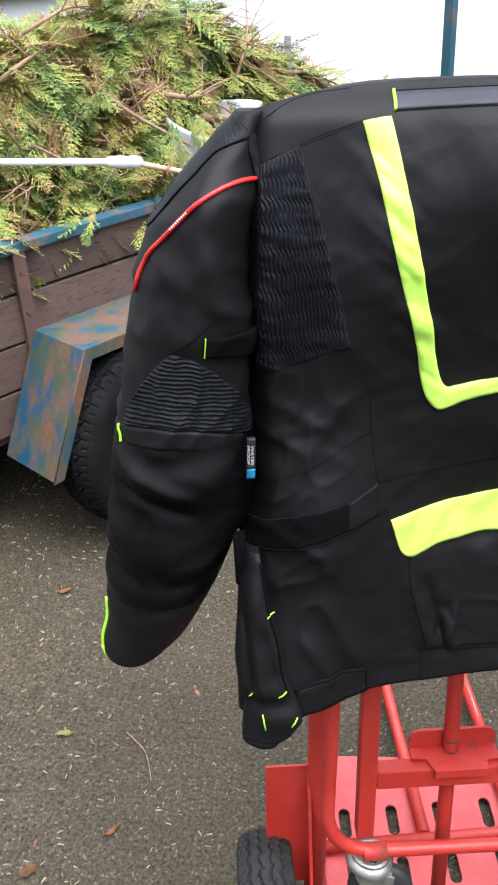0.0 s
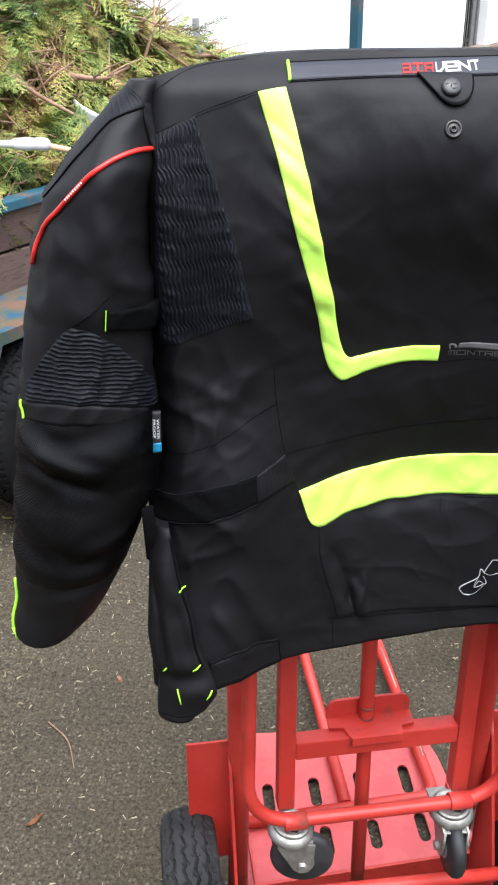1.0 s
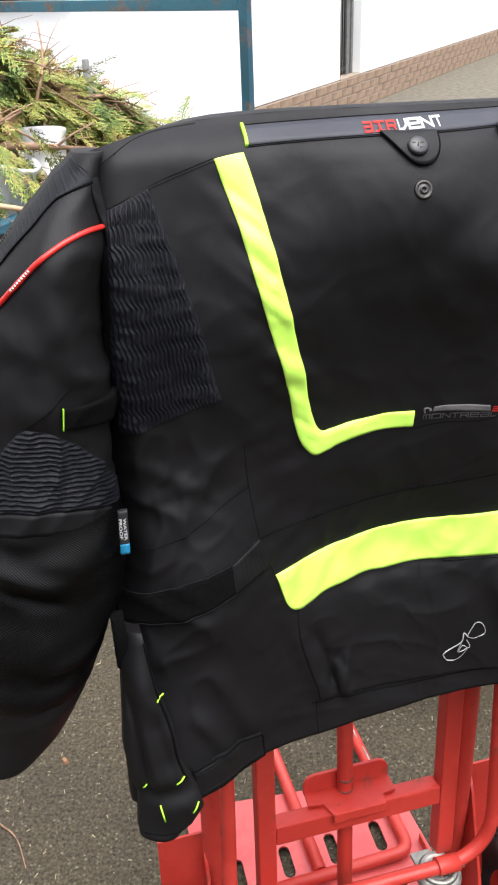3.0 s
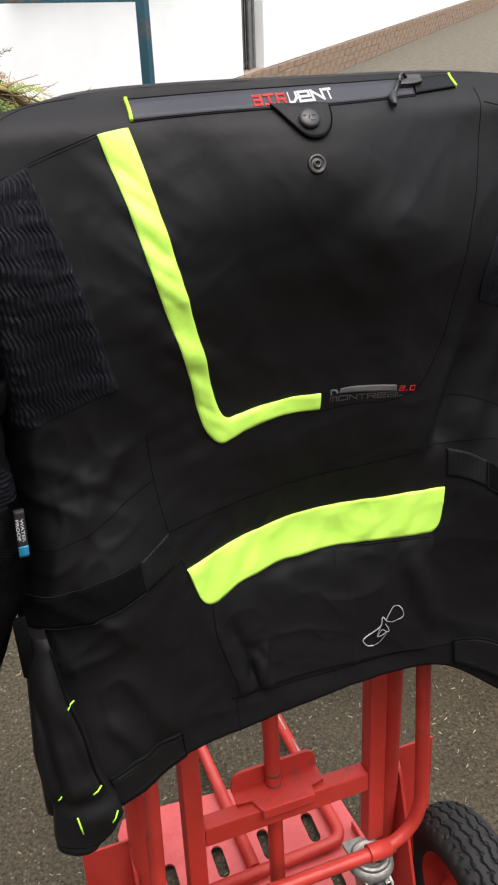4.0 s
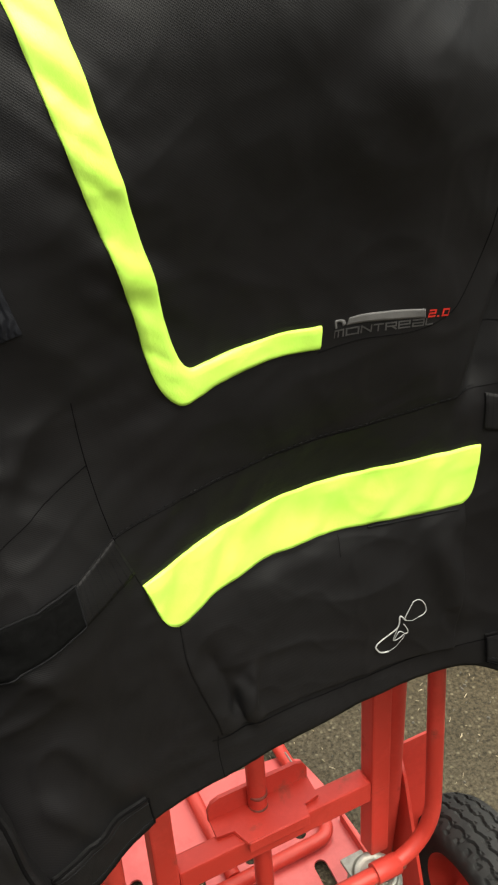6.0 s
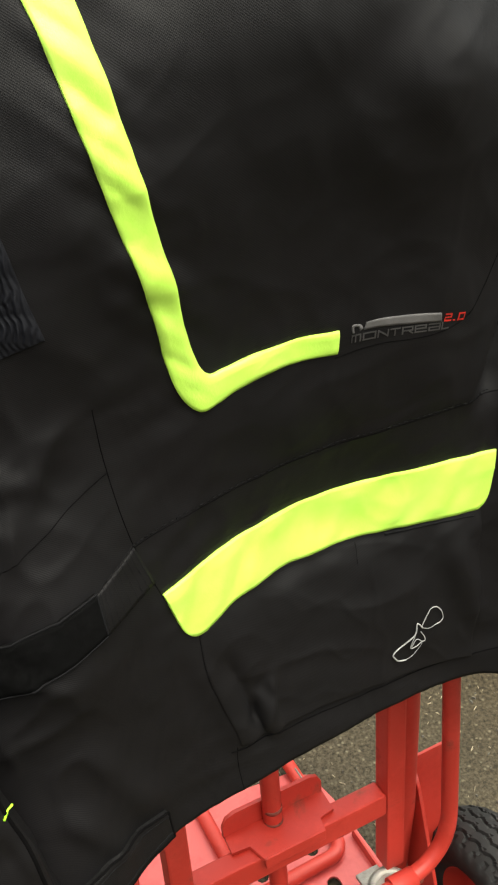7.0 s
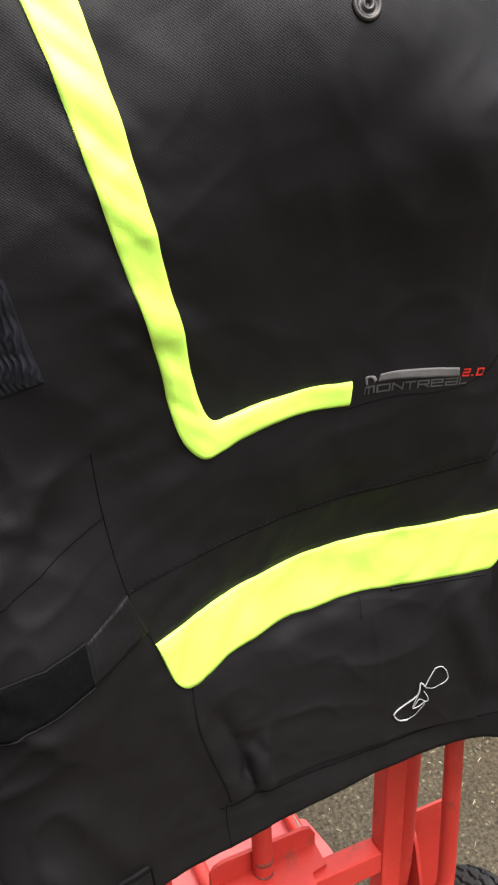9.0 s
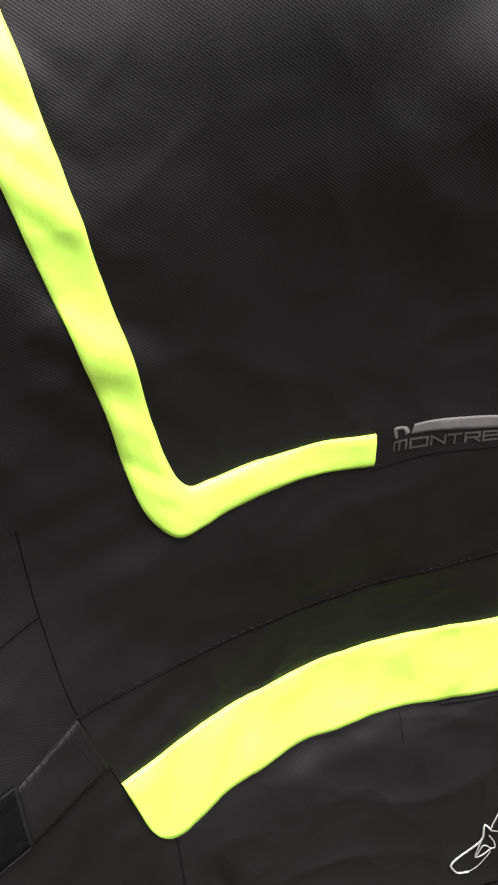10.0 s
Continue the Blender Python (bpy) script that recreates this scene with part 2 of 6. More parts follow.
def asphalt_material():
    m, nodes, links, b = shader("worn_asphalt", (0.07, 0.065, 0.06), 0.9, 0.0, 0.22)
    v = coords(nodes, links)
    stones = add(nodes, "ShaderNodeTexVoronoi", Scale=140.0)
    small = add(nodes, "ShaderNodeTexNoise", Scale=150.0, Detail=5.0, Roughness=0.8)
    big = add(nodes, "ShaderNodeTexNoise", Scale=1.6, Detail=7.0, Roughness=0.6)
    fine = add(nodes, "ShaderNodeTexNoise", Scale=70.0, Detail=5.0)
    for n in (stones, small, big, fine):
        links.new(v, n.inputs["Vector"])
    sep = nodes.new("ShaderNodeSeparateColor")
    links.new(stones.outputs["Color"], sep.inputs[0])
    stone = ramp(nodes, links, sep.outputs[0], [(0.0, (0.022, 0.019, 0.015)), (0.4, (0.058, 0.049, 0.038)), (0.8, (0.130, 0.110, 0.084)), (1.0, (0.27, 0.24, 0.19))])
    binder = ramp(nodes, links, small.outputs["Fac"], [(0.36, (0.016, 0.013, 0.009)), (0.64, (0.118, 0.097, 0.071))])
    edge = ramp(nodes, links, stones.outputs["Distance"], [(0.05, (0.8, 0.8, 0.8)), (0.5, (0, 0, 0))])
    grain = nodes.new("ShaderNodeMix")
    grain.data_type = "RGBA"
    links.new(edge, grain.inputs["Factor"])
    links.new(binder, grain.inputs["A"])
    links.new(stone, grain.inputs["B"])
    tint = ramp(nodes, links, big.outputs["Fac"], [(0.35, (0.67, 0.69, 0.64)), (0.65, (0.98, 0.97, 0.85))])
    mul = nodes.new("ShaderNodeMix")
    mul.data_type, mul.blend_type = "RGBA", "MULTIPLY"
    mul.inputs["Factor"].default_value = 1.0
    links.new(grain.outputs["Result"], mul.inputs["A"])
    links.new(tint, mul.inputs["B"])
    # multiplies a darker, browner tone into an uneven patch round one point
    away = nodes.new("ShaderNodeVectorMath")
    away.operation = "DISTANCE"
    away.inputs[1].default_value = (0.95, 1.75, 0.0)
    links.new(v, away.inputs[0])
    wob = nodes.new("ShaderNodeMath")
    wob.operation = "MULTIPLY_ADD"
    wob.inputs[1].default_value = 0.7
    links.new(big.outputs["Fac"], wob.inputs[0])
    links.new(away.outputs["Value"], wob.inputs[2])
    patch_tone = ramp(nodes, links, wob.outputs[0], [(0.75, (0.60, 0.57, 0.50)), (1.0, (1, 1, 1))])
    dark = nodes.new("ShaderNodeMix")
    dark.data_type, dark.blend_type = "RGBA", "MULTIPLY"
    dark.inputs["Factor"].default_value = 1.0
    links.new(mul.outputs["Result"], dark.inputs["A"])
    links.new(patch_tone, dark.inputs["B"])
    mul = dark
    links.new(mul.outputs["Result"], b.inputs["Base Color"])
    height = nodes.new("ShaderNodeMath")
    height.operation = "MULTIPLY_ADD"
    height.inputs[1].default_value = 0.35
    links.new(stones.outputs["Distance"], height.inputs[0])
    links.new(fine.outputs["Fac"], height.inputs[2])
    n = bump(nodes, links, b, height.outputs[0], 1.0, 0.005)
    n.invert = True
    return m


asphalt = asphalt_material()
chip_pale = plain("pale_wood_chips", (0.17, 0.13, 0.075), (0.58, 0.50, 0.36), 40.0, 0.8)
chip_stone = plain("loose_grit", (0.07, 0.063, 0.053), (0.15, 0.14, 0.12), 30.0, 0.85)
leaf_dry = plain("dry_brown_leaf", (0.16, 0.075, 0.04), (0.25, 0.12, 0.06), 60.0, 0.7)
leaf_orange = plain("orange_leaf", (0.33, 0.13, 0.05), (0.42, 0.19, 0.08), 60.0, 0.7)
leaf_yellow = plain("yellow_green_leaf", (0.25, 0.24, 0.07), (0.36, 0.33, 0.12), 60.0, 0.7)


# ---- building helpers ----
def part(name, bm, material, parent=None, label="", smooth=False):
    """Link a bmesh (in world coordinates) as one mesh object, under parent if given."""
    me = bpy.data.meshes.new(name)
    bmesh.ops.recalc_face_normals(bm, faces=bm.faces[:])
    bm.to_mesh(me)
    bm.free()
    if smooth:
        me.shade_smooth()
    me.materials.append(material)
    ob = new(name, me)
    if parent:
        ob.parent = parent
        ob.matrix_parent_inverse = parent.matrix_world.inverted()
    if label:
        ob["label"] = label
    return ob


def thing(name, at, label, category, group="", kind=""):
    ob = new(name)
    ob.empty_display_size = 0.05
    ob.matrix_world = Matrix.Translation(at)
    bpy.context.view_layer.update()
    return tagged(ob, label, category, group, kind)


def box(bm, lo, hi, m=Matrix(), bevel=0.0):
    made = bmesh.ops.create_cube(bm, size=1.0)["verts"]
    c, s = [(a + b) / 2 for a, b in zip(lo, hi)], [b - a for a, b in zip(lo, hi)]
    for v in made:
        v.co = Vector([c[k] + v.co[k] * s[k] for k in range(3)])
    if bevel:
        edges = list({e for v in made for e in v.link_edges})
        made = list({v for f in bmesh.ops.bevel(bm, geom=edges, offset=bevel, segments=2, profile=0.6, affect="EDGES")["faces"] for v in f.verts} | {v for v in made if v.is_valid})
    for v in made:
        v.co = m @ v.co
    return bm


def boxed(lo, hi, m=Matrix(), bevel=0.0):
    return box(bmesh.new(), lo, hi, m, bevel)


def tube(bm, points, r, n=12, m=Matrix(), taper=1.0):
    """A round bar along points, with flat ends; taper: the end's radius over the start's."""
    pts = [Vector(p) for p in points]
    up, rings = None, []
    for i, p in enumerate(pts):
        along = (pts[min(i + 1, len(pts) - 1)] - pts[max(i - 1, 0)]).normalized()
        if up is None:
            up = along.orthogonal().normalized()
        up = (up - along * up.dot(along)).normalized()
        side = along.cross(up)
        rr = r * (1 + (taper - 1) * i / max(1, len(pts) - 1))
        rings.append([bm.verts.new(m @ (p + rr * (up * math.cos(a) + side * math.sin(a)))) for a in [2 * math.pi * k / n for k in range(n)]])
    for a, b in zip(rings, rings[1:]):
        for k in range(n):
            bm.faces.new((a[k], a[(k + 1) % n], b[(k + 1) % n], b[k])).smooth = True
    bm.faces.new(rings[0][::-1])
    bm.faces.new(rings[-1])
    return bm


def bar(points, r, n=12, m=Matrix(), taper=1.0):
    return tube(bmesh.new(), points, r, n, m, taper)


def rounded(points, r, steps=8):
    """The polyline with its corners turned into arcs of about radius r."""
    pts = [Vector(p) for p in points]
    out = [pts[0]]
    for a, b, c in zip(pts, pts[1:], pts[2:]):
        p, q = b + (a - b).normalized() * r, b + (c - b).normalized() * r
        out += [p * (1 - t) ** 2 + b * 2 * t * (1 - t) + q * t * t for t in [k / steps for k in range(steps + 1)]]
    return out + [pts[-1]]


def lathe(bm, profile, n, m):
    """Profile rows of (radius, height) turned round z; closed into a ring if it comes back to its start."""
    rings = [[bm.verts.new(m @ Vector((r * math.cos(a), r * math.sin(a), h))) for a in [2 * math.pi * k / n for k in range(n)]] for r, h in profile]
    for a, b in zip(rings, rings[1:]):
        for k in range(n):
            bm.faces.new((a[k], a[(k + 1) % n], b[(k + 1) % n], b[k])).smooth = True
    for ring in (rings[0], rings[-1]):
        if profile[0] != profile[-1]:
            bm.faces.new(ring)
    return bm


def flat(splines, depth, m=Matrix(), bevel=0.0):
    """A plate in the xy plane from closed outlines (inner ones are holes), depth thick, as a bmesh."""
    cu = bpy.data.curves.new("outline", "CURVE")
    cu.dimensions, cu.fill_mode, cu.extrude, cu.bevel_depth = "2D", "BOTH", depth / 2, bevel
    for outline in splines:
        s = cu.splines.new("POLY")
        s.points.add(len(outline) - 1)
        s.use_cyclic_u = True
        for p, (x, y) in zip(s.points, outline):
            p.co = (x, y, 0, 1)
    return curve_mesh(cu, m)


def curve_mesh(cu, m=Matrix()):
    ob = new("outline", cu)
    bpy.context.view_layer.update()
    me = bpy.data.meshes.new_from_object(ob.evaluated_get(bpy.context.evaluated_depsgraph_get()))
    bpy.data.objects.remove(ob)
    bpy.data.curves.remove(cu)
    bm = bmesh.new()
    bm.from_mesh(me)
    bpy.data.meshes.remove(me)
    bmesh.ops.remove_doubles(bm, verts=bm.verts[:], dist=1e-6)
    bm.transform(m)
    return bm


def lettering(text, size, extrude, shear=0.0, spacing=1.0, bold=0.028):
    cu = bpy.data.curves.new("text", "FONT")
    cu.body, cu.size, cu.extrude, cu.shear, cu.space_character, cu.resolution_u, cu.offset = text, size, extrude, shear, spacing, 3, size * bold
    return curve_mesh(cu)


def slot(x, y, w, h, turn=0.0, n=6):
    """A slot with round ends, as an outline."""
    pts = [(w / 2 * math.cos(a), h / 2 - w / 2 + w / 2 * math.sin(a)) for a in [math.pi * k / n for k in range(n + 1)]]
    pts += [(-p, -q) for p, q in pts]
    c, s = math.cos(turn), math.sin(turn)
    return [(x + c * p - s * q, y + s * p + c * q) for p, q in pts]


# ---- ground ----
def ground_sheet():
    bm = bmesh.new()
    xs = [-300, -60, -15, -6] + [-3 + 0.25 * k for k in range(29)] + [6, 10, 20, 60, 300]
    ys = [-300, -60, -15, -4] + [-1 + 0.25 * k for k in range(25)] + [7, 10, 16, 30, 80, 300]
    grid = [[bm.verts.new((x, y, 0)) for x in xs] for y in ys]
    for a, b in zip(grid, grid[1:]):
        for k in range(len(xs) - 1):
            bm.faces.new((a[k], a[k + 1], b[k + 1], b[k]))
    for v in bm.verts:
        x, y, _ = v.co
        if abs(x) < 5 and abs(y) < 8 and (Vector((x - 0.25, y - 1.2)).length > 0.6):
            v.co.z = 0.004 * noise.noise((x * 0.8, y * 0.8, 3.0))
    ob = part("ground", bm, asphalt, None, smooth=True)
    tagged(ob, "worn grey-brown asphalt yard strewn with grit and chips", "ground", kind="structure")


ground_sheet()

# ---- the hand truck's frame: leans back a little on the yard ----
LEVEL = pose(0.1927, 1.2208, 0, 0, 0, 12) @ Matrix.Diagonal((0.92, 0.92, 0.92, 1)) @ Matrix.Translation((0, -0.42, 0))
LEAN = pose(0.1927, 1.2208, 0, 0, 0, 12) @ pose(0, 0, 0, 0, 2, 0) @ pose(0, 0, 0, -6, 0, 0) @ Matrix.Diagonal((0.92, 0.92, 0.92, 1)) @ Matrix.Translation((0, -0.42, 0))


def tyre(bm, r, w, m, grooves=4, n=252, lug=6):
    """A tyre round z with a rounded section and zigzag grooves in its tread."""
    prof = [(r * 0.56, -w * 0.36), (r * 0.64, -w * 0.47), (r * 0.8, -w * 0.5), (r * 0.92, -w * 0.46)]
    cols = 44
    for k in range(cols + 1):
        q = -1 + 2 * k / cols
        prof.append((r * (1 - 0.07 * q * q * abs(q)), q * w * 0.43))
    prof += [(r * 0.92, w * 0.46), (r * 0.8, w * 0.5), (r * 0.64, w * 0.47), (r * 0.56, w * 0.36)]
    rings = []
    lines = [-0.66 + 1.32 * i / (grooves - 1) for i in range(grooves)]
    for k in range(n):
        a = 2 * math.pi * k / n
        zig = 0.06 * (abs((k / 4.0) % 2 - 1) * 2 - 1)
        ring = []
        for j, (rr, h) in enumerate(prof):
            if 4 <= j <= 4 + cols:
                q = h / (w * 0.43) + zig
                near, line = min((abs(q - g), i) for i, g in enumerate(lines))
                if near < 0.05:
                    rr -= r * 0.035
                elif near < 0.15 and (k + 3 * line) % 8 == 0:
                    rr -= r * 0.02
                if abs(q) > 0.88 and k % lug < lug // 3:
                    rr -= r * (0.025 if lug == 6 else 0.012)
            ring.append(bm.verts.new(m @ Vector((rr * math.cos(a), rr * math.sin(a), h))))
        rings.append(ring)
    for k in range(n):
        a, b = rings[k], rings[(k + 1) % n]
        for j in range(len(prof) - 1):
            bm.faces.new((a[j], b[j], b[j + 1], a[j + 1])).smooth = not 4 <= j < 4 + cols
        bm.faces.new((a[-1], b[-1], b[0], a[0]))
    return bm


def hand_truck():
    t = thing("hand_truck", LEVEL @ Vector((0.0, 0.3, 0)), "red painted steel hand truck with pneumatic tyres standing on asphalt", "hand truck")
    # toe plate with two rows of slots, and its turned-down front edge
    outline = [(-0.17, 0.21), (-0.172, 0.515), (-0.155, 0.545), (-0.12, 0.55), (0.2, 0.512), (0.232, 0.49), (0.243, 0.43), (0.252, 0.21)]
    slots = [slot(u + 0.003, 0.392, 0.022, 0.066, -0.05) for u in (-0.107, -0.017, 0.072, 0.162)]
    slots += [slot(u + 0.003, 0.287, 0.022, 0.062, -0.05) for u in (-0.107, -0.017, 0.072, 0.162)]
    plate = part("toe_plate", flat([outline] + slots, 0.004, LEVEL @ Matrix.Translation((0, 0, 0.014)), 0.0006), red_sheen_paint, t)
    part("front_lip", boxed((-0.17, 0.204, 0.001), (0.252, 0.21, 0.045), LEVEL, 0.0015), red_paint, plate)
    for u in (-0.155, 0.235):
        part("side_flange", boxed((u - 0.002, 0.21, 0.016), (u + 0.002, 0.36, 0.036), LEVEL, 0.001), red_paint, plate)
    # flat loop that lengthens the toe plate
    loop = rounded([(-0.150, 0.338, 0.029), (0.205, 0.338, 0.029), (0.209, 0.9, 0.029), (0.035, 0.9, 0.029), (0.035, 0.348, 0.029)], 0.03)
    part("toe_extension_loop", bar(loop, 0.0115, 14, LEVEL), red_paint, t, "red round bar loop lying on the toe plate")
    for u, y0, y1 in ((0.2085, 0.42, 0.50), (0.2095, 0.53, 0.575), (0.2075, 0.60, 0.72)):
        part("scrape", bar([(u, y0, 0.0392), (u + 0.001, (y0 + y1) / 2, 0.0397), (u, y1, 0.0392)], 0.0022, 6, LEVEL), zinc, t, "bright scrape of bare metal")
    # main round uprights
    for u in (-0.189, 0.192):
        part("upright_tube", bar([(u, 0.205, -0.005), (u, 0.172, 0.3), (u, 0.165, 0.6), (u * 0.97, 0.12, 1.22)], 0.0165, 18, LEAN), red_paint, t)
    part("top_handle", bar(rounded([(-0.183, 0.12, 1.2), (-0.183, 0.11, 1.285), (0.186, 0.11, 1.285), (0.186, 0.12, 1.2)], 0.05), 0.0165, 18, LEAN), red_paint, t)
    # centre post with a worn weld
    part("centre_post", bar([(0.002, 0.150, 0.066), (0.002, 0.157, 0.3), (0.001, 0.161, 0.54), (0.0, 0.165, 1.25)], 0.0112, 16, LEAN), red_paint, t)
    for z0, z1, r in ((0.4045, 0.4085, 0.0117), (0.4235, 0.4285, 0.01145)):
        part("weld_scar", bar([(0.0018, 0.1585, z0), (0.0018, 0.1586, (z0 + z1) / 2), (0.0018, 0.1587, z1)], r, 14, LEAN, 0.985), weld_brown, t, "scorched weld mark at the foot of the post")
    # folding inner frame: two square tubes, a cross bar, a round loop in collars
    for u, z0 in ((-0.124, 0.274), (0.147, 0.268)):
        part("square_tube", boxed((u - 0.0128, 0.123, z0), (u + 0.0128, 0.149, 1.0), LEAN, 0.003), red_paint, t)
    part("cross_bar", boxed((-0.1112, 0.1245, 0.368), (0.1342, 0.150, 0.400), LEAN, 0.003), red_paint, t)
    part("u_loop", bar(rounded([(-0.178, 0.098, 1.0), (-0.183, 0.096, 0.5), (-0.188, 0.092, 0.287), (0.203, 0.092, 0.283), (0.2, 0.096, 0.5), (0.183, 0.098, 1.0)], 0.085, 12), 0.0100, 18, LEAN), red_paint, t)
    for u in (-0.117, 0.134):
        part("collar", bar([(u - 0.0165, 0.092, 0.2855), (u - 0.0155, 0.092, 0.2855), (u + 0.0165, 0.092, 0.2845)], 0.0130, 24, LEAN), red_paint, t)
        part("collar_bolt", bar([(u, 0.096, 0.262), (u, 0.096, 0.272)], 0.0085, 6, LEAN), dark_steel, t)
    part("rust_ring", bar([(0.150, 0.092, 0.2842), (0.157, 0.0925, 0.2842)], 0.0105, 18, LEAN), weld_brown, t, "rusty ring of bare steel beside the collar")
    part("mount_plate", boxed((0.100, 0.112, 0.258), (0.132, 0.142, 0.2635), LEAN, 0.0015), zinc, t, "scraped bare steel plate")
    # bracket: a bent plate over the cross bar with a lip at its back
    shape = [(-0.030, 0.119), (0.046, 0.119), (0.049, 0.134), (0.068, 0.137), (0.070, 0.166), (-0.056, 0.168), (-0.058, 0.143), (-0.037, 0.141)]
    br = part("bracket", flat([shape], 0.004, LEAN @ Matrix.Translation((0, 0, 0.4035)), 0.0005), red_paint, t, "bent red bracket plate with scuffed edges")
    lip = [(-0.057, 0.0), (0.070, 0.0), (0.070, 0.017), (0.065, 0.026), (0.056, 0.030), (-0.042, 0.030), (-0.052, 0.026), (-0.057, 0.016)]
    part("back_lip", flat([lip], 0.004, LEAN @ pose(0, 0.1685, 0.404, 90, 0, 0), 0.0005), red_paint, br)
    part("front_lip", boxed((-0.030, 0.1165, 0.391), (0.046, 0.1205, 0.4055), LEAN, 0.001), red_paint, br)
    # wheel guards: a plate behind each wheel and a side gusset
    for s, u in ((-1, -0.203), (1, 0.21)):
        a, b = sorted((u, u + s * 0.064))
        guard = part("wheel_guard", boxed((a, 0.176, 0.13), (b, 0.18, 0.371), LEAN, 0.0012), red_paint, t)
        side = [(0.178, 0.37), (0.178, 0.0), (0.085, 0.02), (0.1, 0.12), (0.16, 0.33)]
        gm = LEAN @ Matrix(((0, 0, 1, u), (1, 0, 0, 0), (0, 1, 0, 0), (0, 0, 0, 1)))
        part("gusset", flat([side], 0.004, gm, 0.0004), red_paint, guard)
    # axle and pneumatic wheels
    part("axle", bar([(-0.310, 0.133, 0.142), (0.342, 0.097, 0.142)], 0.0105, 14, LEVEL), red_paint, t)
    for s, u, d in ((-1, -0.263, 0.13), (1, 0.296, 0.10)):
        m = LEVEL @ Matrix(((0, 0, 1, u), (1, 0, 0, d), (0, 1, 0, 0.142), (0, 0, 0, 1)))
        wheel = part("wheel", lathe(bmesh.new(), [(0.02, -0.03), (0.03, -0.03), (0.036, -0.014), (0.07, -0.012), (0.078, -0.03), (0.088, -0.034), (0.088, 0.034), (0.078, 0.03), (0.07, 0.012), (0.036, 0.014), (0.03, 0.03), (0.02, 0.03), (0.02, -0.03)], 40, m), red_paint, t)
        part("tyre", tyre(bmesh.new(), 0.142, 0.086, m), tyre_rubber, wheel, "black ribbed pneumatic tyre")
        part("hub", bar([(0, 0, -0.042), (0, 0, 0.042)], 0.02, 20, m), zinc, wheel)
        part("split_pin", bar([(-0.014, 0, s * 0.048), (0.014, 0, s * 0.048)], 0.0025, 8, m), zinc, wheel)
    # swivel casters under the collars: one turned aside, one trailing away
    for u, turn in ((-0.121, 80), (0.128, -3)):
        base = LEAN @ pose(u, 0.105, 0.254, 6, 0, turn) @ Matrix.Diagonal((0.98, 0.98, 0.98, 1))
        cs = part("caster", lathe(bmesh.new(), [(0.004, 0.012), (0.018, 0.012), (0.028, 0.0105), (0.034, 0.004), (0.035, -0.003), (0.032, -0.0075), (0.022, -0.009), (0.004, -0.009)], 28, base), zinc, t, "zinc plated swivel caster")
        part("race_ring", lathe(bmesh.new(), [(0.018, 0.011), (0.021, 0.0145), (0.026, 0.015), (0.029, 0.011), (0.018, 0.011)], 28, base), zinc, cs)
        part("fork_crown", boxed((-0.018, -0.036, -0.0125), (0.018, 0.018, -0.009), base, 0.002), zinc, cs)
        for s in (-1, 1):
            fork = [(-0.038, -0.008), (0.020, -0.008), (0.016, -0.022), (-0.012, -0.062), (-0.022, -0.068), (-0.034, -0.064), (-0.040, -0.052)]
            fm = base @ Matrix(((0, 0, 1, s * 0.0185), (1, 0, 0, 0), (0, 1, 0, 0), (0, 0, 0, 1)))
            part("fork_side", flat([fork], 0.003, fm, 0.0005), zinc, cs)
        wm = base @ Matrix(((0, 0, 1, 0), (1, 0, 0, -0.024), (0, 1, 0, -0.052), (0, 0, 0, 1)))
        part("caster_wheel", lathe(bmesh.new(), [(0.006, -0.013), (0.024, -0.013), (0.028, -0.009), (0.042, -0.011), (0.048, -0.006), (0.0495, 0.0), (0.048, 0.006), (0.042, 0.011), (0.028, 0.009), (0.024, 0.013), (0.006, 0.013), (0.006, -0.013)], 36, wm), caster_rubber, cs)
        part("caster_hub", bar([(0, 0, -0.0145), (0, 0, 0.0145)], 0.019, 24, wm), zinc, cs)
        part("caster_bolt", bar([(0, 0, -0.027), (0, 0, 0.027)], 0.0075, 6, wm), zinc, cs)
    return t


hand_truck()


# ---- the jacket: u across, d away, z up, in the lean frame ----
def gauss(v, m, s):
    return math.exp(-(((v - m) / s) ** 2))


def ease(a, b, v):
    t = min(1.0, max(0.0, (v - a) / (b - a)))
    return t * t * (3 - 2 * t)


def crease(u, z, a, b, wide):
    """1 on the line from a to b, falling off to its sides and past its ends."""
    ax, az, bx, bz = *a, *b
    dx, dz = bx - ax, bz - az
    t = ((u - ax) * dx + (z - az) * dz) / (dx * dx + dz * dz)
    off = ((u - ax) * dz - (z - az) * dx) / math.hypot(dx, dz)
    return math.exp(-((off / wide) ** 2)) * ease(-0.15, 0.25, t) * ease(1.15, 0.75, t)


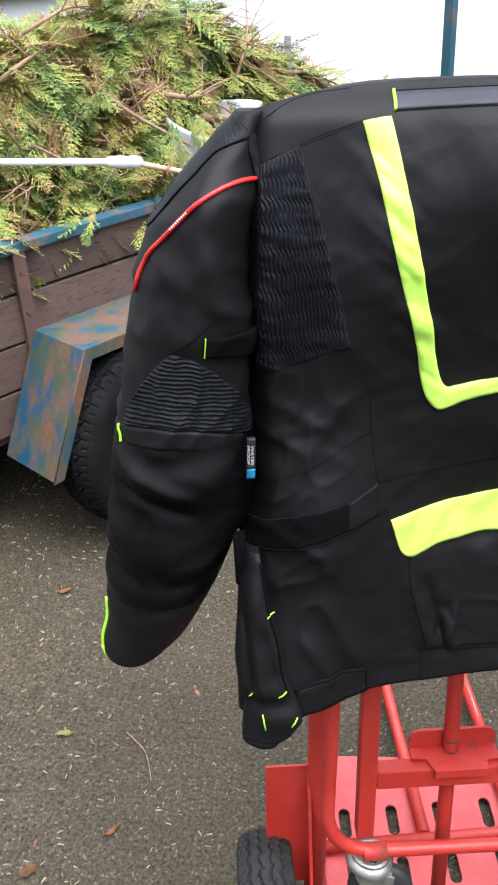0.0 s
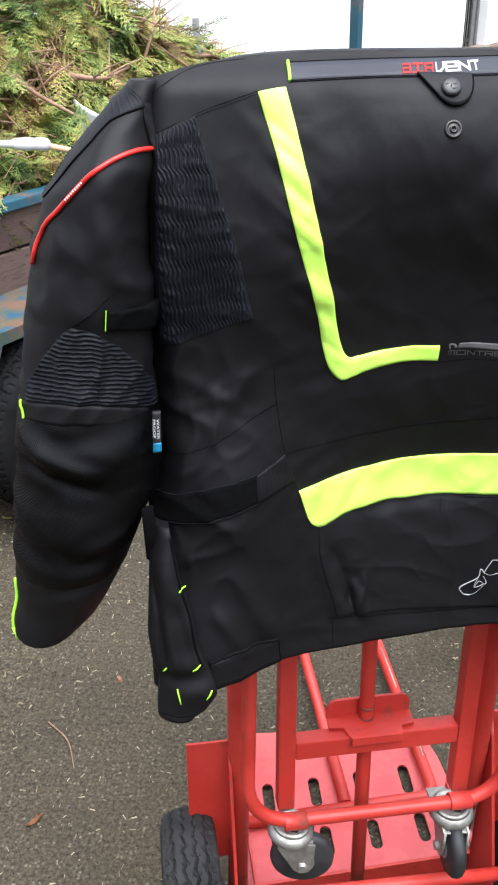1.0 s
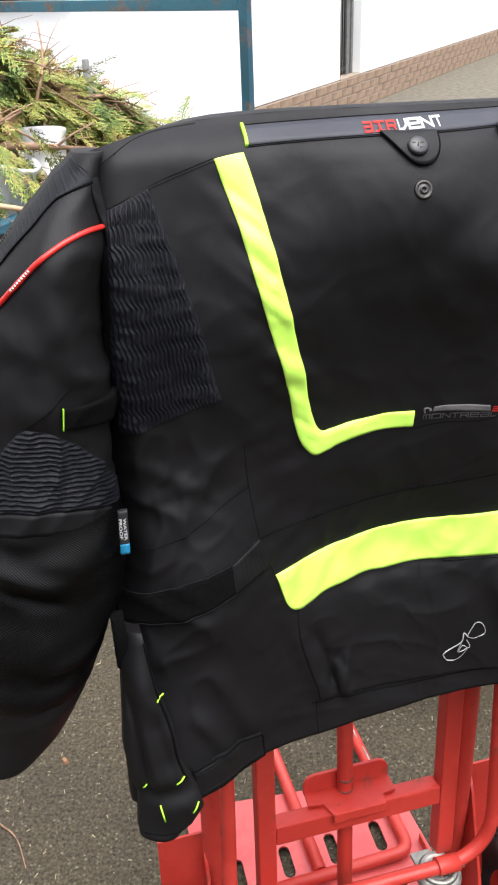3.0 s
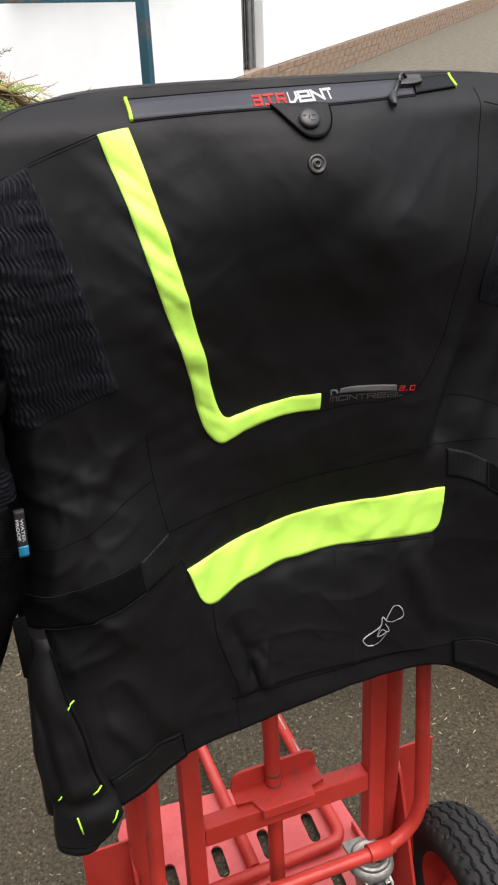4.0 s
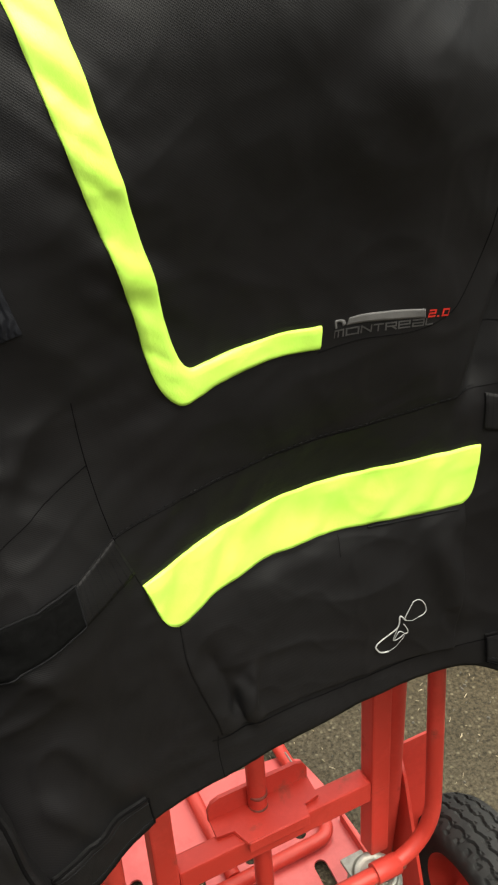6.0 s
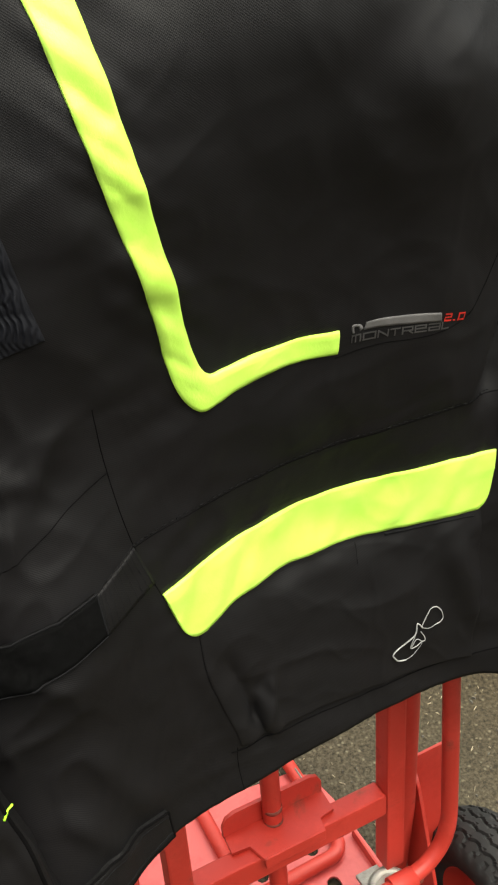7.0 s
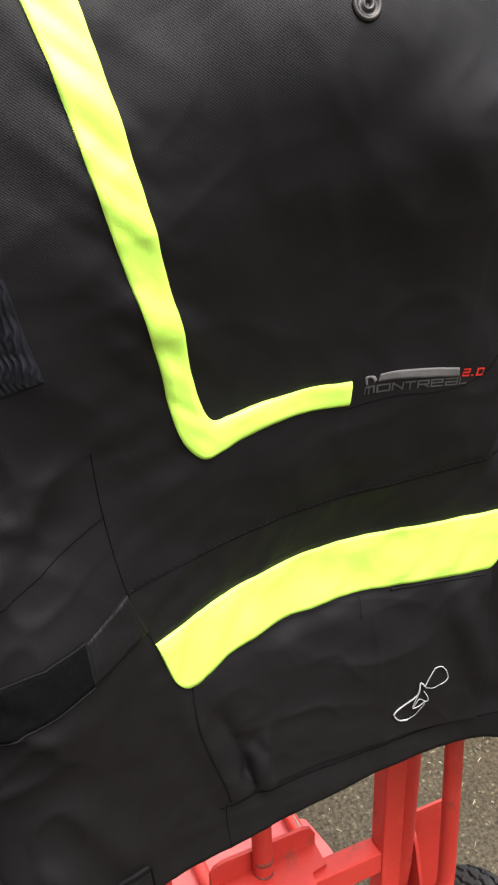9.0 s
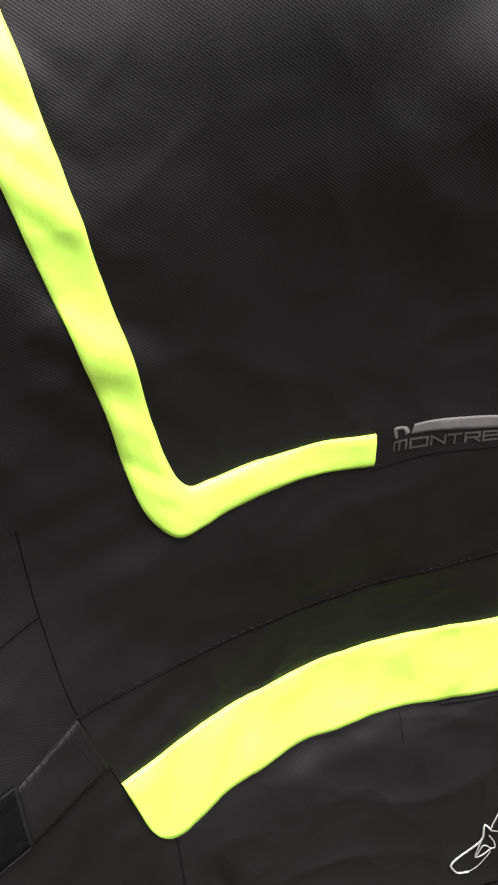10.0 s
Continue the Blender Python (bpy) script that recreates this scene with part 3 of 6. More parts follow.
def pucker(u, z):
    """Ripples where the sewn-on strips gather the cloth."""
    # the leg from the yoke down to the corner
    if u < -0.03 and z > 0.97:
        t = (1.28 - z) / 0.265
        c = -0.178 + 0.078 * max(0.0, min(1.0, t)) - 0.006 * math.sin(math.pi * t)
        near = gauss(u, c, 0.024) * ease(1.285, 1.25, z) * ease(0.985, 1.02, z)
        if near > 0.01:
            run = z * 34 + (u - c) * 36
            wave = noise.noise((run, 3.0, (u - c) * 12)) + 0.5 * noise.noise((run * 1.9, 8.0, u * 25))
            return 0.0036 * near * wave
    # the broad band and the short arm, slanted ripples
    if -0.16 < u < 0.16 and 0.82 < z < 0.92:
        return 0.0016 * ease(0.82, 0.84, z) * ease(0.92, 0.90, z) * noise.noise((u * 52 - z * 24, u * 5 + z * 10, 5.5))
    if -0.09 < u < 0.01 and 1.0 < z < 1.06:
        return 0.0012 * ease(1.0, 1.02, z) * ease(1.06, 1.04, z) * noise.noise((u * 55 - z * 24, z * 12, 2.5))
    return 0.0


def back(u, z):
    """How far the back of the jacket stands behind its plane (minus: before it)."""
    a = abs(u)
    low = ease(-0.03, 0.09, u)
    top = 1.235 - 0.045 * low
    d = -0.052 * gauss(u, 0, 0.14) * gauss(z, top, 0.075 + 0.045 * low if z > top else 0.115 - 0.025 * low)
    d += 0.0022 * crease(u, z, (0.035, 1.232), (-0.03, 1.175), 0.018) - 0.0022 * crease(u, z, (0.07, 1.205), (0.03, 1.17), 0.020)
    d += 0.018 * gauss(u, 0.06, 0.13) * gauss(z, 0.71, 0.13)
    d -= 0.043 * gauss(a, 0.25, 0.065) * gauss(z, 0.68, 0.13)
    d -= 0.030 * gauss(a, 0.22, 0.06) * gauss(z, 0.885, 0.085)
    d -= 0.035 * gauss(a, 0.28, 0.06) * gauss(z, 1.18, 0.12)
    d -= 0.012 * gauss(u, 0.09, 0.05) * gauss(z, 1.03, 0.08)
    d -= 0.019 * gauss(a, 0.16, 0.075) * gauss(z, 1.15, 0.095)
    d += 0.028 * gauss(u, 0, 0.105) * gauss(z, 0.885, 0.08)
    d += 0.03 * ease(1.27, 1.311, z) ** 2
    d += 0.05 * ease(0.255, 0.30, a) ** 2 * ease(0.8, 0.95, z) * (1 - 0.7 * ease(1.15, 1.25, z))
    # folds
    d += 0.008 * noise.noise((u * 8, z * 5, 1.3)) * (1 - gauss(u, -0.05, 0.15) * gauss(z, 0.95, 0.14) * 0.6) + 0.0022 * noise.noise((u * 24 + z * 9, z * 20, 4.0))
    d += 0.0010 * noise.noise((u * 30 - z * 14, z * 55, 9.0)) * gauss(u, -0.14, 0.05)
    d -= 0.004 * crease(u, z, (-0.125, 0.82), (-0.085, 0.70), 0.010) - 0.005 * crease(u, z, (-0.10, 0.80), (-0.062, 0.70), 0.008) + 0.006 * crease(u, z, (-0.078, 0.76), (-0.058, 0.70), 0.006)
    d -= pucker(u, z)
    loose = (0.25 + 0.75 * ease(0.185, 0.24, a)) * (1 - 0.85 * gauss(a, 0.245, 0.05) * ease(1.03, 1.08, z)) * (1 - 0.7 * gauss(a, 0.24, 0.06) * gauss(z, 0.72, 0.07))
    lines = 1 - abs(noise.noise((u * 11 + z * 5, z * 15 - u * 4, 7.7))) * 2.2
    fine_lines = 1 - abs(noise.noise((u * 26 - z * 9, z * 21 + u * 8, 3.1))) * 2.4
    d -= loose * (0.0040 * max(0.0, lines) ** 3 + 0.0026 * max(0.0, fine_lines) ** 3) * (1 - 0.7 * ease(1.2, 1.28, z))
    d -= 0.006 * crease(u, z, (-0.20, 1.02), (-0.16, 1.26), 0.018)
    d -= 0.0025 * crease(u, z, (-0.28, 1.03), (-0.21, 0.99), 0.008) + 0.002 * crease(u, z, (-0.275, 0.985), (-0.215, 1.0), 0.007)
    d -= 0.006 * crease(u, z, (0.115, 0.95), (0.15, 1.10), 0.010) - 0.007 * crease(u, z, (0.13, 0.95), (0.165, 1.06), 0.010)
    d -= 0.005 * crease(u, z, (-0.215, 0.80), (-0.17, 0.70), 0.010) + 0.005 * crease(u, z, (-0.235, 0.76), (-0.20, 0.69), 0.008)
    d -= 0.007 * crease(u, z, (0.20, 1.09), (0.165, 0.94), 0.014) - 0.006 * crease(u, z, (0.16, 1.12), (0.135, 0.96), 0.014)
    d -= 0.003 * crease(u, z, (-0.27, 0.93), (-0.19, 1.03), 0.012)
    d -= 0.005 * crease(u, z, (0.15, 0.72), (0.11, 0.84), 0.012)
    return d


def crown(u):
    return 1.311 - 0.022 * (abs(u) / 0.29) ** 4


def hem(u):
    a = abs(u)
    return 0.664 + 0.006 * ease(-0.1, 0.1, u) - 0.004 * ease(0.08, 0.17, a) * (1 if u < 0 else 0.5) - 0.062 * ease(0.15, 0.28, u)


def jacket_skin(u, z, off=0.0):
    """A point off the jacket's back by off, in the lean frame."""
    e = 0.004
    n = Vector(((back(u + e, z) - back(u - e, z)) / (2 * e), -1.0, (back(u, z + e) - back(u, z - e)) / (2 * e))).normalized()
    return Vector((u, back(u, z), z)) + n * off


def shell(point, nu, nv, thick, rim=-0.003):
    """A padded patch: point(s, t, off) over 0..1 x 0..1, thick proud, its rim turned into the skin. thick may be a function of s, t."""
    bm = bmesh.new()
    th = thick if callable(thick) else lambda s, t: thick
    top = [[bm.verts.new(LEAN @ point(i / nu, j / nv, th(i / nu, j / nv))) for i in range(nu + 1)] for j in range(nv + 1)]
    for j in range(nv):
        for i in range(nu):
            bm.faces.new((top[j][i], top[j][i + 1], top[j + 1][i + 1], top[j + 1][i])).smooth = True
    edge = [(i, 0) for i in range(nu)] + [(nu, j) for j in range(nv)] + [(i, nv) for i in range(nu, 0, -1)] + [(0, j) for j in range(nv, 0, -1)]
    low = [bm.verts.new(LEAN @ point(i / nu, j / nv, rim)) for i, j in edge]
    for k, (i, j) in enumerate(edge):
        i2, j2 = edge[(k + 1) % len(edge)]
        bm.faces.new((top[j][i], low[k], low[(k + 1) % len(edge)], top[j2][i2]))
    return bm


def along(points, s):
    """The point at share s of a polyline's length, smoothed through Catmull-Rom."""
    p = [Vector((*q, 0)) if len(q) == 2 else Vector(q) for q in points]
    lens = [0.0]
    for a, b in zip(p, p[1:]):
        lens.append(lens[-1] + (b - a).length)
    x = s * lens[-1]
    k = max(i for i in range(len(p) - 1) if lens[i] <= x + 1e-9)
    t = (x - lens[k]) / max(1e-9, lens[k + 1] - lens[k])
    a, b, c, d = p[max(k - 1, 0)], p[k], p[k + 1], p[min(k + 2, len(p) - 1)]
    return 0.5 * ((2 * b) + (c - a) * t + (2 * a - 5 * b + 4 * c - d) * t * t + (3 * b - a - 3 * c + d) * t ** 3)


def ribbon(side_a, side_b, nu, nv, thick, skin=jacket_skin, base=0.0, rim=-0.003):
    def point(s, t, off):
        a, b = along(side_a, s), along(side_b, s)
        q = a.lerp(b, t)
        return skin(q.x, q.y, off + (base if off > 0 else 0))
    return shell(point, nu, nv, thick, rim)


def rippled(side_a, side_b, amount):
    """A thickness for ribbon that puckers the cloth between its stitched edges."""
    def thick(s, t):
        q = along(side_a, s).lerp(along(side_b, s), t)
        inside = min(1.0, 5 * min(t, 1 - t))
        slant = q.x * 46 - q.y * 22 if abs(q.y - 0.87) < 0.06 else q.y * 30 + q.x * 20
        ripple = noise.noise((slant, q.x * 8 + q.y * 8, 6.0))
        return max(0.0011, 0.0014 + inside * (0.0010 + min(1, 10 * s, 10 * (1 - s)) * amount * ripple))
    return thick


def seam(points, parent, r=0.00035, skin=jacket_skin, n=64, material=None, name="seam", off=0.0001):
    pts = [along(points, k / n) for k in range(n + 1)]
    return part(name, bar([skin(p.x, p.y, off) for p in pts], r, 6, LEAN), material or thread_black, parent, smooth=False)


def stitches(points, parent, count, skin=jacket_skin, r=0.0004, material=None):
    bm = bmesh.new()
    for k in range(count):
        a, b = along(points, k / count), along(points, (k + 0.6) / count)
        tube(bm, [skin(a.x, a.y, 0.0006), skin(b.x, b.y, 0.0006)], r, 5, LEAN)
    return part("stitching", bm, material or grey_thread, parent)


woven_label = shader("woven_label", (0.012, 0.012, 0.013), 0.6)[0]
grey_thread = shader("dark_grey_thread", (0.008, 0.008, 0.009), 0.9, 0.0, 0.1)[0]


GLYPHS = {
    "A": [[(0, 1), (1, 1), (1, 0), (0, 0), (0, 0.5), (1, 0.5)]], "I": [[(0.1, 1), (0.9, 1)], [(0.5, 1), (0.5, 0)], [(0.1, 0), (0.9, 0)]],
    "R": [[(0, 0), (0, 1), (1, 1), (1, 0.45), (0.1, 0.45)], [(0.55, 0.45), (1, 0)]], "V": [[(0, 1), (0, 0), (0.6, 0), (1, 0.45), (1, 1)]],
    "E": [[(1, 0), (0, 0), (0, 1), (1, 1), (1, 0.5), (0, 0.5)]], "N": [[(0, 0), (0, 1), (1, 0), (1, 1)]], "T": [[(0, 1), (1, 1)], [(0.5, 1), (0.5, 0)]],
    "M": [[(0, 0), (0, 1), (1, 1), (1, 0)], [(0.5, 1), (0.5, 0)]], "O": [[(0, 0), (0, 1), (1, 1), (1, 0), (0, 0)]], "L": [[(0, 1), (0, 0), (1, 0)]],
    "2": [[(0, 1), (1, 1), (1, 0.5), (0, 0.5), (0, 0), (1, 0)]], "0": [[(0, 0), (0, 1), (1, 1), (1, 0), (0, 0)]], ".": [[(0.3, 0), (0.5, 0)]],
}


def words(text, line, tall, thick, material, parent, lean, off):
    """Square letters of even strokes along a base line on the jacket's back."""
    bm = bmesh.new()
    wide = [0.45 if c == "." else 1.0 for c in text]
    unit = ((Vector(line[-1]) - Vector(line[0])).length - thick) / (sum(wide) + 0.28 * (len(text) - 1))
    whole = unit * (sum(wide) + 0.28 * (len(text) - 1)) + thick
    layer, s = 0, thick / 2
    for c, w in zip(text, wide):
        for stroke in GLYPHS[c]:
            for a, b in zip(stroke, stroke[1:]):
                p, q = Vector((a[0] * unit * w, a[1] * tall)), Vector((b[0] * unit * w, b[1] * tall))
                way = (q - p).normalized()
                side = Vector((-way.y, way.x)) * thick / 2
                p, q = p - way * thick / 2, q + way * thick / 2
                rows = []
                for k in range(4):
                    mid = p.lerp(q, k / 3)
                    row = []
                    for e in (mid - side, mid + side):
                        base = along(line, min(1.0, max(0.0, (s + e.x) / whole)))
                        row.append(bm.verts.new(LEAN @ jacket_skin(base.x + lean * e.y, base.y + e.y, off + 0.00004 * (layer % 7))))
                    rows.append(row)
                for m, n in zip(rows, rows[1:]):
                    bm.faces.new((m[0], n[0], n[1], m[1]))
                layer += 1
        s += unit * (w + 0.28)
    bmesh.ops.solidify(bm, geom=bm.faces[:], thickness=0.0002)
    return part("printed_word", bm, material, parent)


def mirror(points, s):
    return [(s * p[0], *p[1:]) for p in points]


# sleeve outline, by height: outer and inner edge
SLEEVE_Z = [0.727, 0.730, 0.736, 0.757, 0.799, 0.826, 0.867, 0.90, 0.94, 0.991, 1.038, 1.104, 1.152, 1.201, 1.244, 1.268, 1.288]
SLEEVE_OUT = [0.456, 0.4565, 0.4565, 0.4545, 0.4475, 0.444, 0.4375, 0.434, 0.428, 0.420, 0.412, 0.399, 0.396, 0.372, 0.338, 0.314, 0.290]
SLEEVE_IN = [0.402, 0.396, 0.387, 0.367, 0.342, 0.325, 0.309, 0.302, 0.294, 0.290, 0.289, 0.289, 0.289, 0.287, 0.282, 0.280, 0.278]


def arm_fold(u, z):
    """Soft folds of a hanging sleeve, the deep one slanting under the elbow."""
    a = abs(u)
    f = 0.006 * noise.noise((u * 9, z * 11, 2.0)) + 0.0025 * noise.noise((u * 20, z * 34, 7.0))
    f += 0.007 * crease(a, z, (0.415, 0.985), (0.345, 0.945), 0.008) - 0.006 * crease(a, z, (0.42, 0.955), (0.35, 0.928), 0.0065)
    f += 0.004 * gauss(z, 0.968, 0.016) * gauss(a, 0.36, 0.05) - 0.003 * gauss(z, 0.925, 0.02)
    f += 0.005 * crease(a, z, (0.437, 0.888), (0.392, 0.852), 0.009) + 0.005 * crease(a, z, (0.392, 0.850), (0.325, 0.880), 0.009)
    f -= 0.004 * crease(a, z, (0.43, 0.862), (0.33, 0.845), 0.010)
    f += 0.0015 * crease(a, z, (0.44, 0.82), (0.37, 0.80), 0.010) - 0.002 * crease(a, z, (0.43, 0.802), (0.36, 0.825), 0.008)
    for low, tall, mid, rise in ((0.868, 0.09, 0.365, 8.0), (0.952, 0.035, 0.36, 12.0), (0.826, 0.03, 0.40, 5.0)):
        v = z - low - rise * (a - mid) ** 2
        f += (0.0055 if tall > 0.05 else 0.002) * ease(-0.012, 0.004, v) * ease(tall, 0.0, v) * ease(1.0, 0.98, z)
    f += ease(0.84, 0.96, z) * 0.0045 * max(0.0, 1 - abs(noise.noise((u * 15 + z * 5, z * 9 - u * 4, 3.3))) * 2.3) ** 3 + ease(0.84, 0.96, z) * 0.002 * max(0.0, 1 - abs(noise.noise((u * 31 - z * 10, z * 24, 8.1))) * 2.3) ** 3
    f += 0.005 * crease(a, z, (0.33, 1.19), (0.31, 1.11), 0.010) + 0.004 * crease(a, z, (0.37, 1.14), (0.35, 1.09), 0.012)
    return f


def cuff_edge(z):
    """The outer edge of the cuff, a little round to the rear."""
    out, inn = float(np.interp(z, SLEEVE_Z, SLEEVE_OUT)), float(np.interp(z, SLEEVE_Z, SLEEVE_IN))
    return (out + inn) / 2 + 0.975 * (out - inn) / 2


def sleeve_skin(u, z, off=0.0):
    """A point off the rear face of a sleeve; u keeps its sign for the side."""
    s = 1 if u > 0 else -1
    out, inn = float(np.interp(z, SLEEVE_Z, SLEEVE_OUT)), float(np.interp(z, SLEEVE_Z, SLEEVE_IN))
    c, a = (out + inn) / 2, (out - inn) / 2
    x = max(-0.985, min(0.985, (abs(u) - c) / a))
    deep = 0.072 * ease(1.335, 1.2, z) * (0.6 + 0.4 * ease(0.715, 0.86, z)) + 0.004
    y = math.sqrt(1 - x * x)
    n = Vector((s * x / a, -y / deep, 0)).normalized()
    fold = arm_fold(u, z)
    return Vector((s * (c + a * x), 0.012 - deep * y, z)) + n * (off + fold)


def sleeve_tube(s, z0, z1, rows, swell, name, material, parent, label=""):
    bm = bmesh.new()
    n, rings = 56, []
    for j in range(rows + 1):
        z = z0 + (z1 - z0) * j / rows
        out, inn = float(np.interp(z, SLEEVE_Z, SLEEVE_OUT)), float(np.interp(z, SLEEVE_Z, SLEEVE_IN))
        c, a = (out + inn) / 2, (out - inn) / 2
        deep = 0.072 * ease(1.335, 1.2, z) * (0.6 + 0.4 * ease(0.715, 0.86, z)) + 0.004
        ring = []
        for k in range(n):
            ang = 2 * math.pi * k / n
            x, y = math.cos(ang), math.sin(ang)
            u = s * (c + a * x)
            fold = arm_fold(u, z)
            nn = Vector((s * x / a, y / deep, 0)).normalized()
            ring.append(bm.verts.new(LEAN @ (Vector((u, 0.012 + deep * y, z)) + nn * (fold + swell(z)))))
        rings.append(ring)
    for a, b in zip(rings, rings[1:]):
        for k in range(n):
            bm.faces.new((a[k], a[(k + 1) % n], b[(k + 1) % n], b[k])).smooth = True
    bm.faces.new(rings[0])
    bm.faces.new(rings[-1])
    return part(name, bm, material, parent, label)


def jacket_body(parent):
    bm = bmesh.new()
    nb, ns, nf, nv = 220, 10, 24, 190
    loop = [(-0.297 + 0.594 * i / nb, "b") for i in range(nb + 1)]
    loop += [(0.297, i / (ns + 1)) for i in range(1, ns + 1)]
    loop += [(0.297 - 0.594 * i / nf, "f") for i in range(nf + 1)]
    loop += [(-0.297, 1 - i / (ns + 1)) for i in range(1, ns + 1)]

    def spot(u, kind, v, inner=0.0):
        z = hem(u) + v * (crown(u) - hem(u))
        wide = 1 + 0.03 * ease(0.85, 0.7, z) * ease(0.2, 0.29, abs(u)) - 0.02 * ease(1.19, 1.285, z) * ease(0.2, 0.297, abs(u))
        front = 0.185 + 0.01 * math.sin(u * 9)
        b = back(u, z)
        drop = (0.02 + 0.05 * ease(0.18, 0.297, abs(u))) * ease(1.15, 1.3, z)
        if kind == "b":
            return Vector((u * wide, b + inner, z))
        if kind == "f":
            wide *= 1 - 0.15 * ease(0.92, 0.80, z)
            return Vector((u * wide, front - 0.03 * ease(1.2, 1.31, z) - inner, z - drop))
        w = 0.5 - 0.5 * math.cos(math.pi * kind)
        wide *= 1 - 0.15 * w * ease(0.92, 0.80, z)
        f = front - 0.03 * ease(1.2, 1.31, z)
        return Vector(((u + math.copysign(0.012 * math.sin(math.pi * kind), u)) * wide - math.copysign(inner, u), b + (f - b) * w, z - drop * w))

    rows = [[bm.verts.new(LEAN @ spot(u, k, v, 0.006)) for u, k in loop] for v in (0.10, 0.004)]
    rows += [[bm.verts.new(LEAN @ spot(u, k, j / nv)) for u, k in loop] for j in range(nv + 1)]
    m = len(loop)
    for a, b in zip(rows, rows[1:]):
        for k in range(m):
            bm.faces.new((a[k], a[(k + 1) % m], b[(k + 1) % m], b[k])).smooth = True
    # yoke rolled over the handle: bridges the back's top edge to the front's
    caps, steps = [], 8
    for i in range(nf + 1):
        u = -0.297 + 0.594 * i / nf
        p, q = spot(u, "b", 1.0), spot(u, "f", 1.0)
        caps.append([p.lerp(q, t) + Vector((0, 0, (0.008 - 0.006 * ease(0.2, 0.29, abs(u))) * math.sin(math.pi * t) ** 0.7 if 0 < t < 1 else 0)) for t in [k / steps for k in range(steps + 1)]])
    grid = [[bm.verts.new(LEAN @ p) for p in col] for col in caps]
    for a, b in zip(grid, grid[1:]):
        for k in range(steps):
            bm.faces.new((a[k], a[k + 1], b[k + 1], b[k])).smooth = True
    return part("body", bm, black_cloth, parent)


def jacket():
    j = thing("jacket", LEAN @ Vector((0, 0.1, 0.66)), "black textile motorcycle jacket with fluorescent strips draped over the hand truck", "jacket")
    jacket_body(j)
    # fluorescent strips
    leg_l = [(-0.188, 1.2785), (-0.1725, 1.223), (-0.1635, 1.184), (-0.148, 1.132), (-0.1305, 1.077), (-0.1220, 1.041), (-0.1145, 1.0205), (-0.102, 1.0065), (-0.088, 1.009), (-0.073, 1.0145), (-0.037, 1.022), (-0.001, 1.0215)]
    leg_r = [(-0.1635, 1.2818), (-0.1559, 1.2493), (-0.1492, 1.2196), (-0.1415, 1.1886), (-0.1345, 1.16), (-0.1258, 1.1275), (-0.1158, 1.0908), (-0.1050, 1.0485), (-0.0955, 1.0310), (-0.083, 1.0315), (-0.06, 1.036), (-0.031, 1.039), (-0.001, 1.0385)]
    part("reflective_strip", ribbon(leg_l, leg_r, 220, 10, rippled(leg_l, leg_r, 0.0020)), neon_cloth, j, "fluorescent yellow strip sewn down the back and round a corner")
    top = [(-0.143, 0.8825), (-0.096, 0.891), (-0.029, 0.8975), (0.035, 0.9005), (0.095, 0.902), (0.148, 0.9045)]
    low = [(-0.1338, 0.8530), (-0.1308, 0.8450), (-0.1258, 0.8370), (-0.1190, 0.8325), (-0.1110, 0.8322), (-0.1020, 0.8362), (-0.0863, 0.8420), (-0.0502, 0.8470), (0.029, 0.850), (0.098, 0.849), (0.131, 0.8495), (0.1395, 0.8525), (0.1445, 0.859), (0.1468, 0.868)]
    band = part("reflective_band", ribbon(top, low, 160, 16, rippled(top, low, 0.0026)), neon_cloth, j, "wide curved fluorescent yellow band across the lower back")
    stitches([(q[0], q[1] - 0.0015) for q in top], band, 110)
    # vent zip under the yoke
    zt, zb = [(-0.158, 1.3005), (-0.076, 1.303), (0.024, 1.3045), (0.10, 1.3055)], [(-0.159, 1.287), (-0.085, 1.29), (0.01, 1.291), (0.092, 1.2935)]
    strip = part("vent_zip", ribbon(zt, zb, 60, 4, 0.0008), rubber_zip, j, "grey coated zip tape along the yoke")
    seam([(p[0], p[1] + 0.001) for p in zt], strip, 0.0005)
    seam([(p[0], p[1] - 0.001) for p in zb], strip, 0.0005)
    part("zip_garage", ribbon([(0.10, 1.3055), (0.139, 1.3068)], [(0.092, 1.2935), (0.138, 1.2965)], 14, 4, 0.0022), mesh_cloth, j)
    for a, b in (((-0.1575, 1.3015), (-0.1595, 1.2865)), ((0.1405, 1.3075), (0.1395, 1.297))):
        part("pull_tab_end", ribbon([(a[0] - 0.0012, a[1]), (b[0] - 0.0012, b[1])], [(a[0] + 0.0012, a[1]), (b[0] + 0.0012, b[1])], 8, 2, 0.0016, base=0.001), neon_thread, j, "bright green bar tack")
    slider = part("zip_slider", ribbon([(0.0835, 1.3055), (0.0975, 1.3065), (0.1075, 1.306)], [(0.0805, 1.2985), (0.094, 1.2985), (0.1045, 1.3)], 12, 6, 0.0048), gun_metal, j, "black metal zip slider with a leaf-shaped puller")
    part("puller_link", bar([jacket_skin(0.0905, 1.3035, 0.0045), jacket_skin(0.086, 1.3045, 0.0085), jacket_skin(0.0815, 1.3025, 0.0075), jacket_skin(0.079, 1.299, 0.006)], 0.0014, 8, LEAN), gun_metal, slider)
    rod = part("puller", bar([jacket_skin(0.0800, 1.3005, 0.0058), jacket_skin(0.0735, 1.2965, 0.0052), jacket_skin(0.0660, 1.2915, 0.0045)], 0.0015, 8, LEAN), black_plastic, slider, "slim black zip puller")
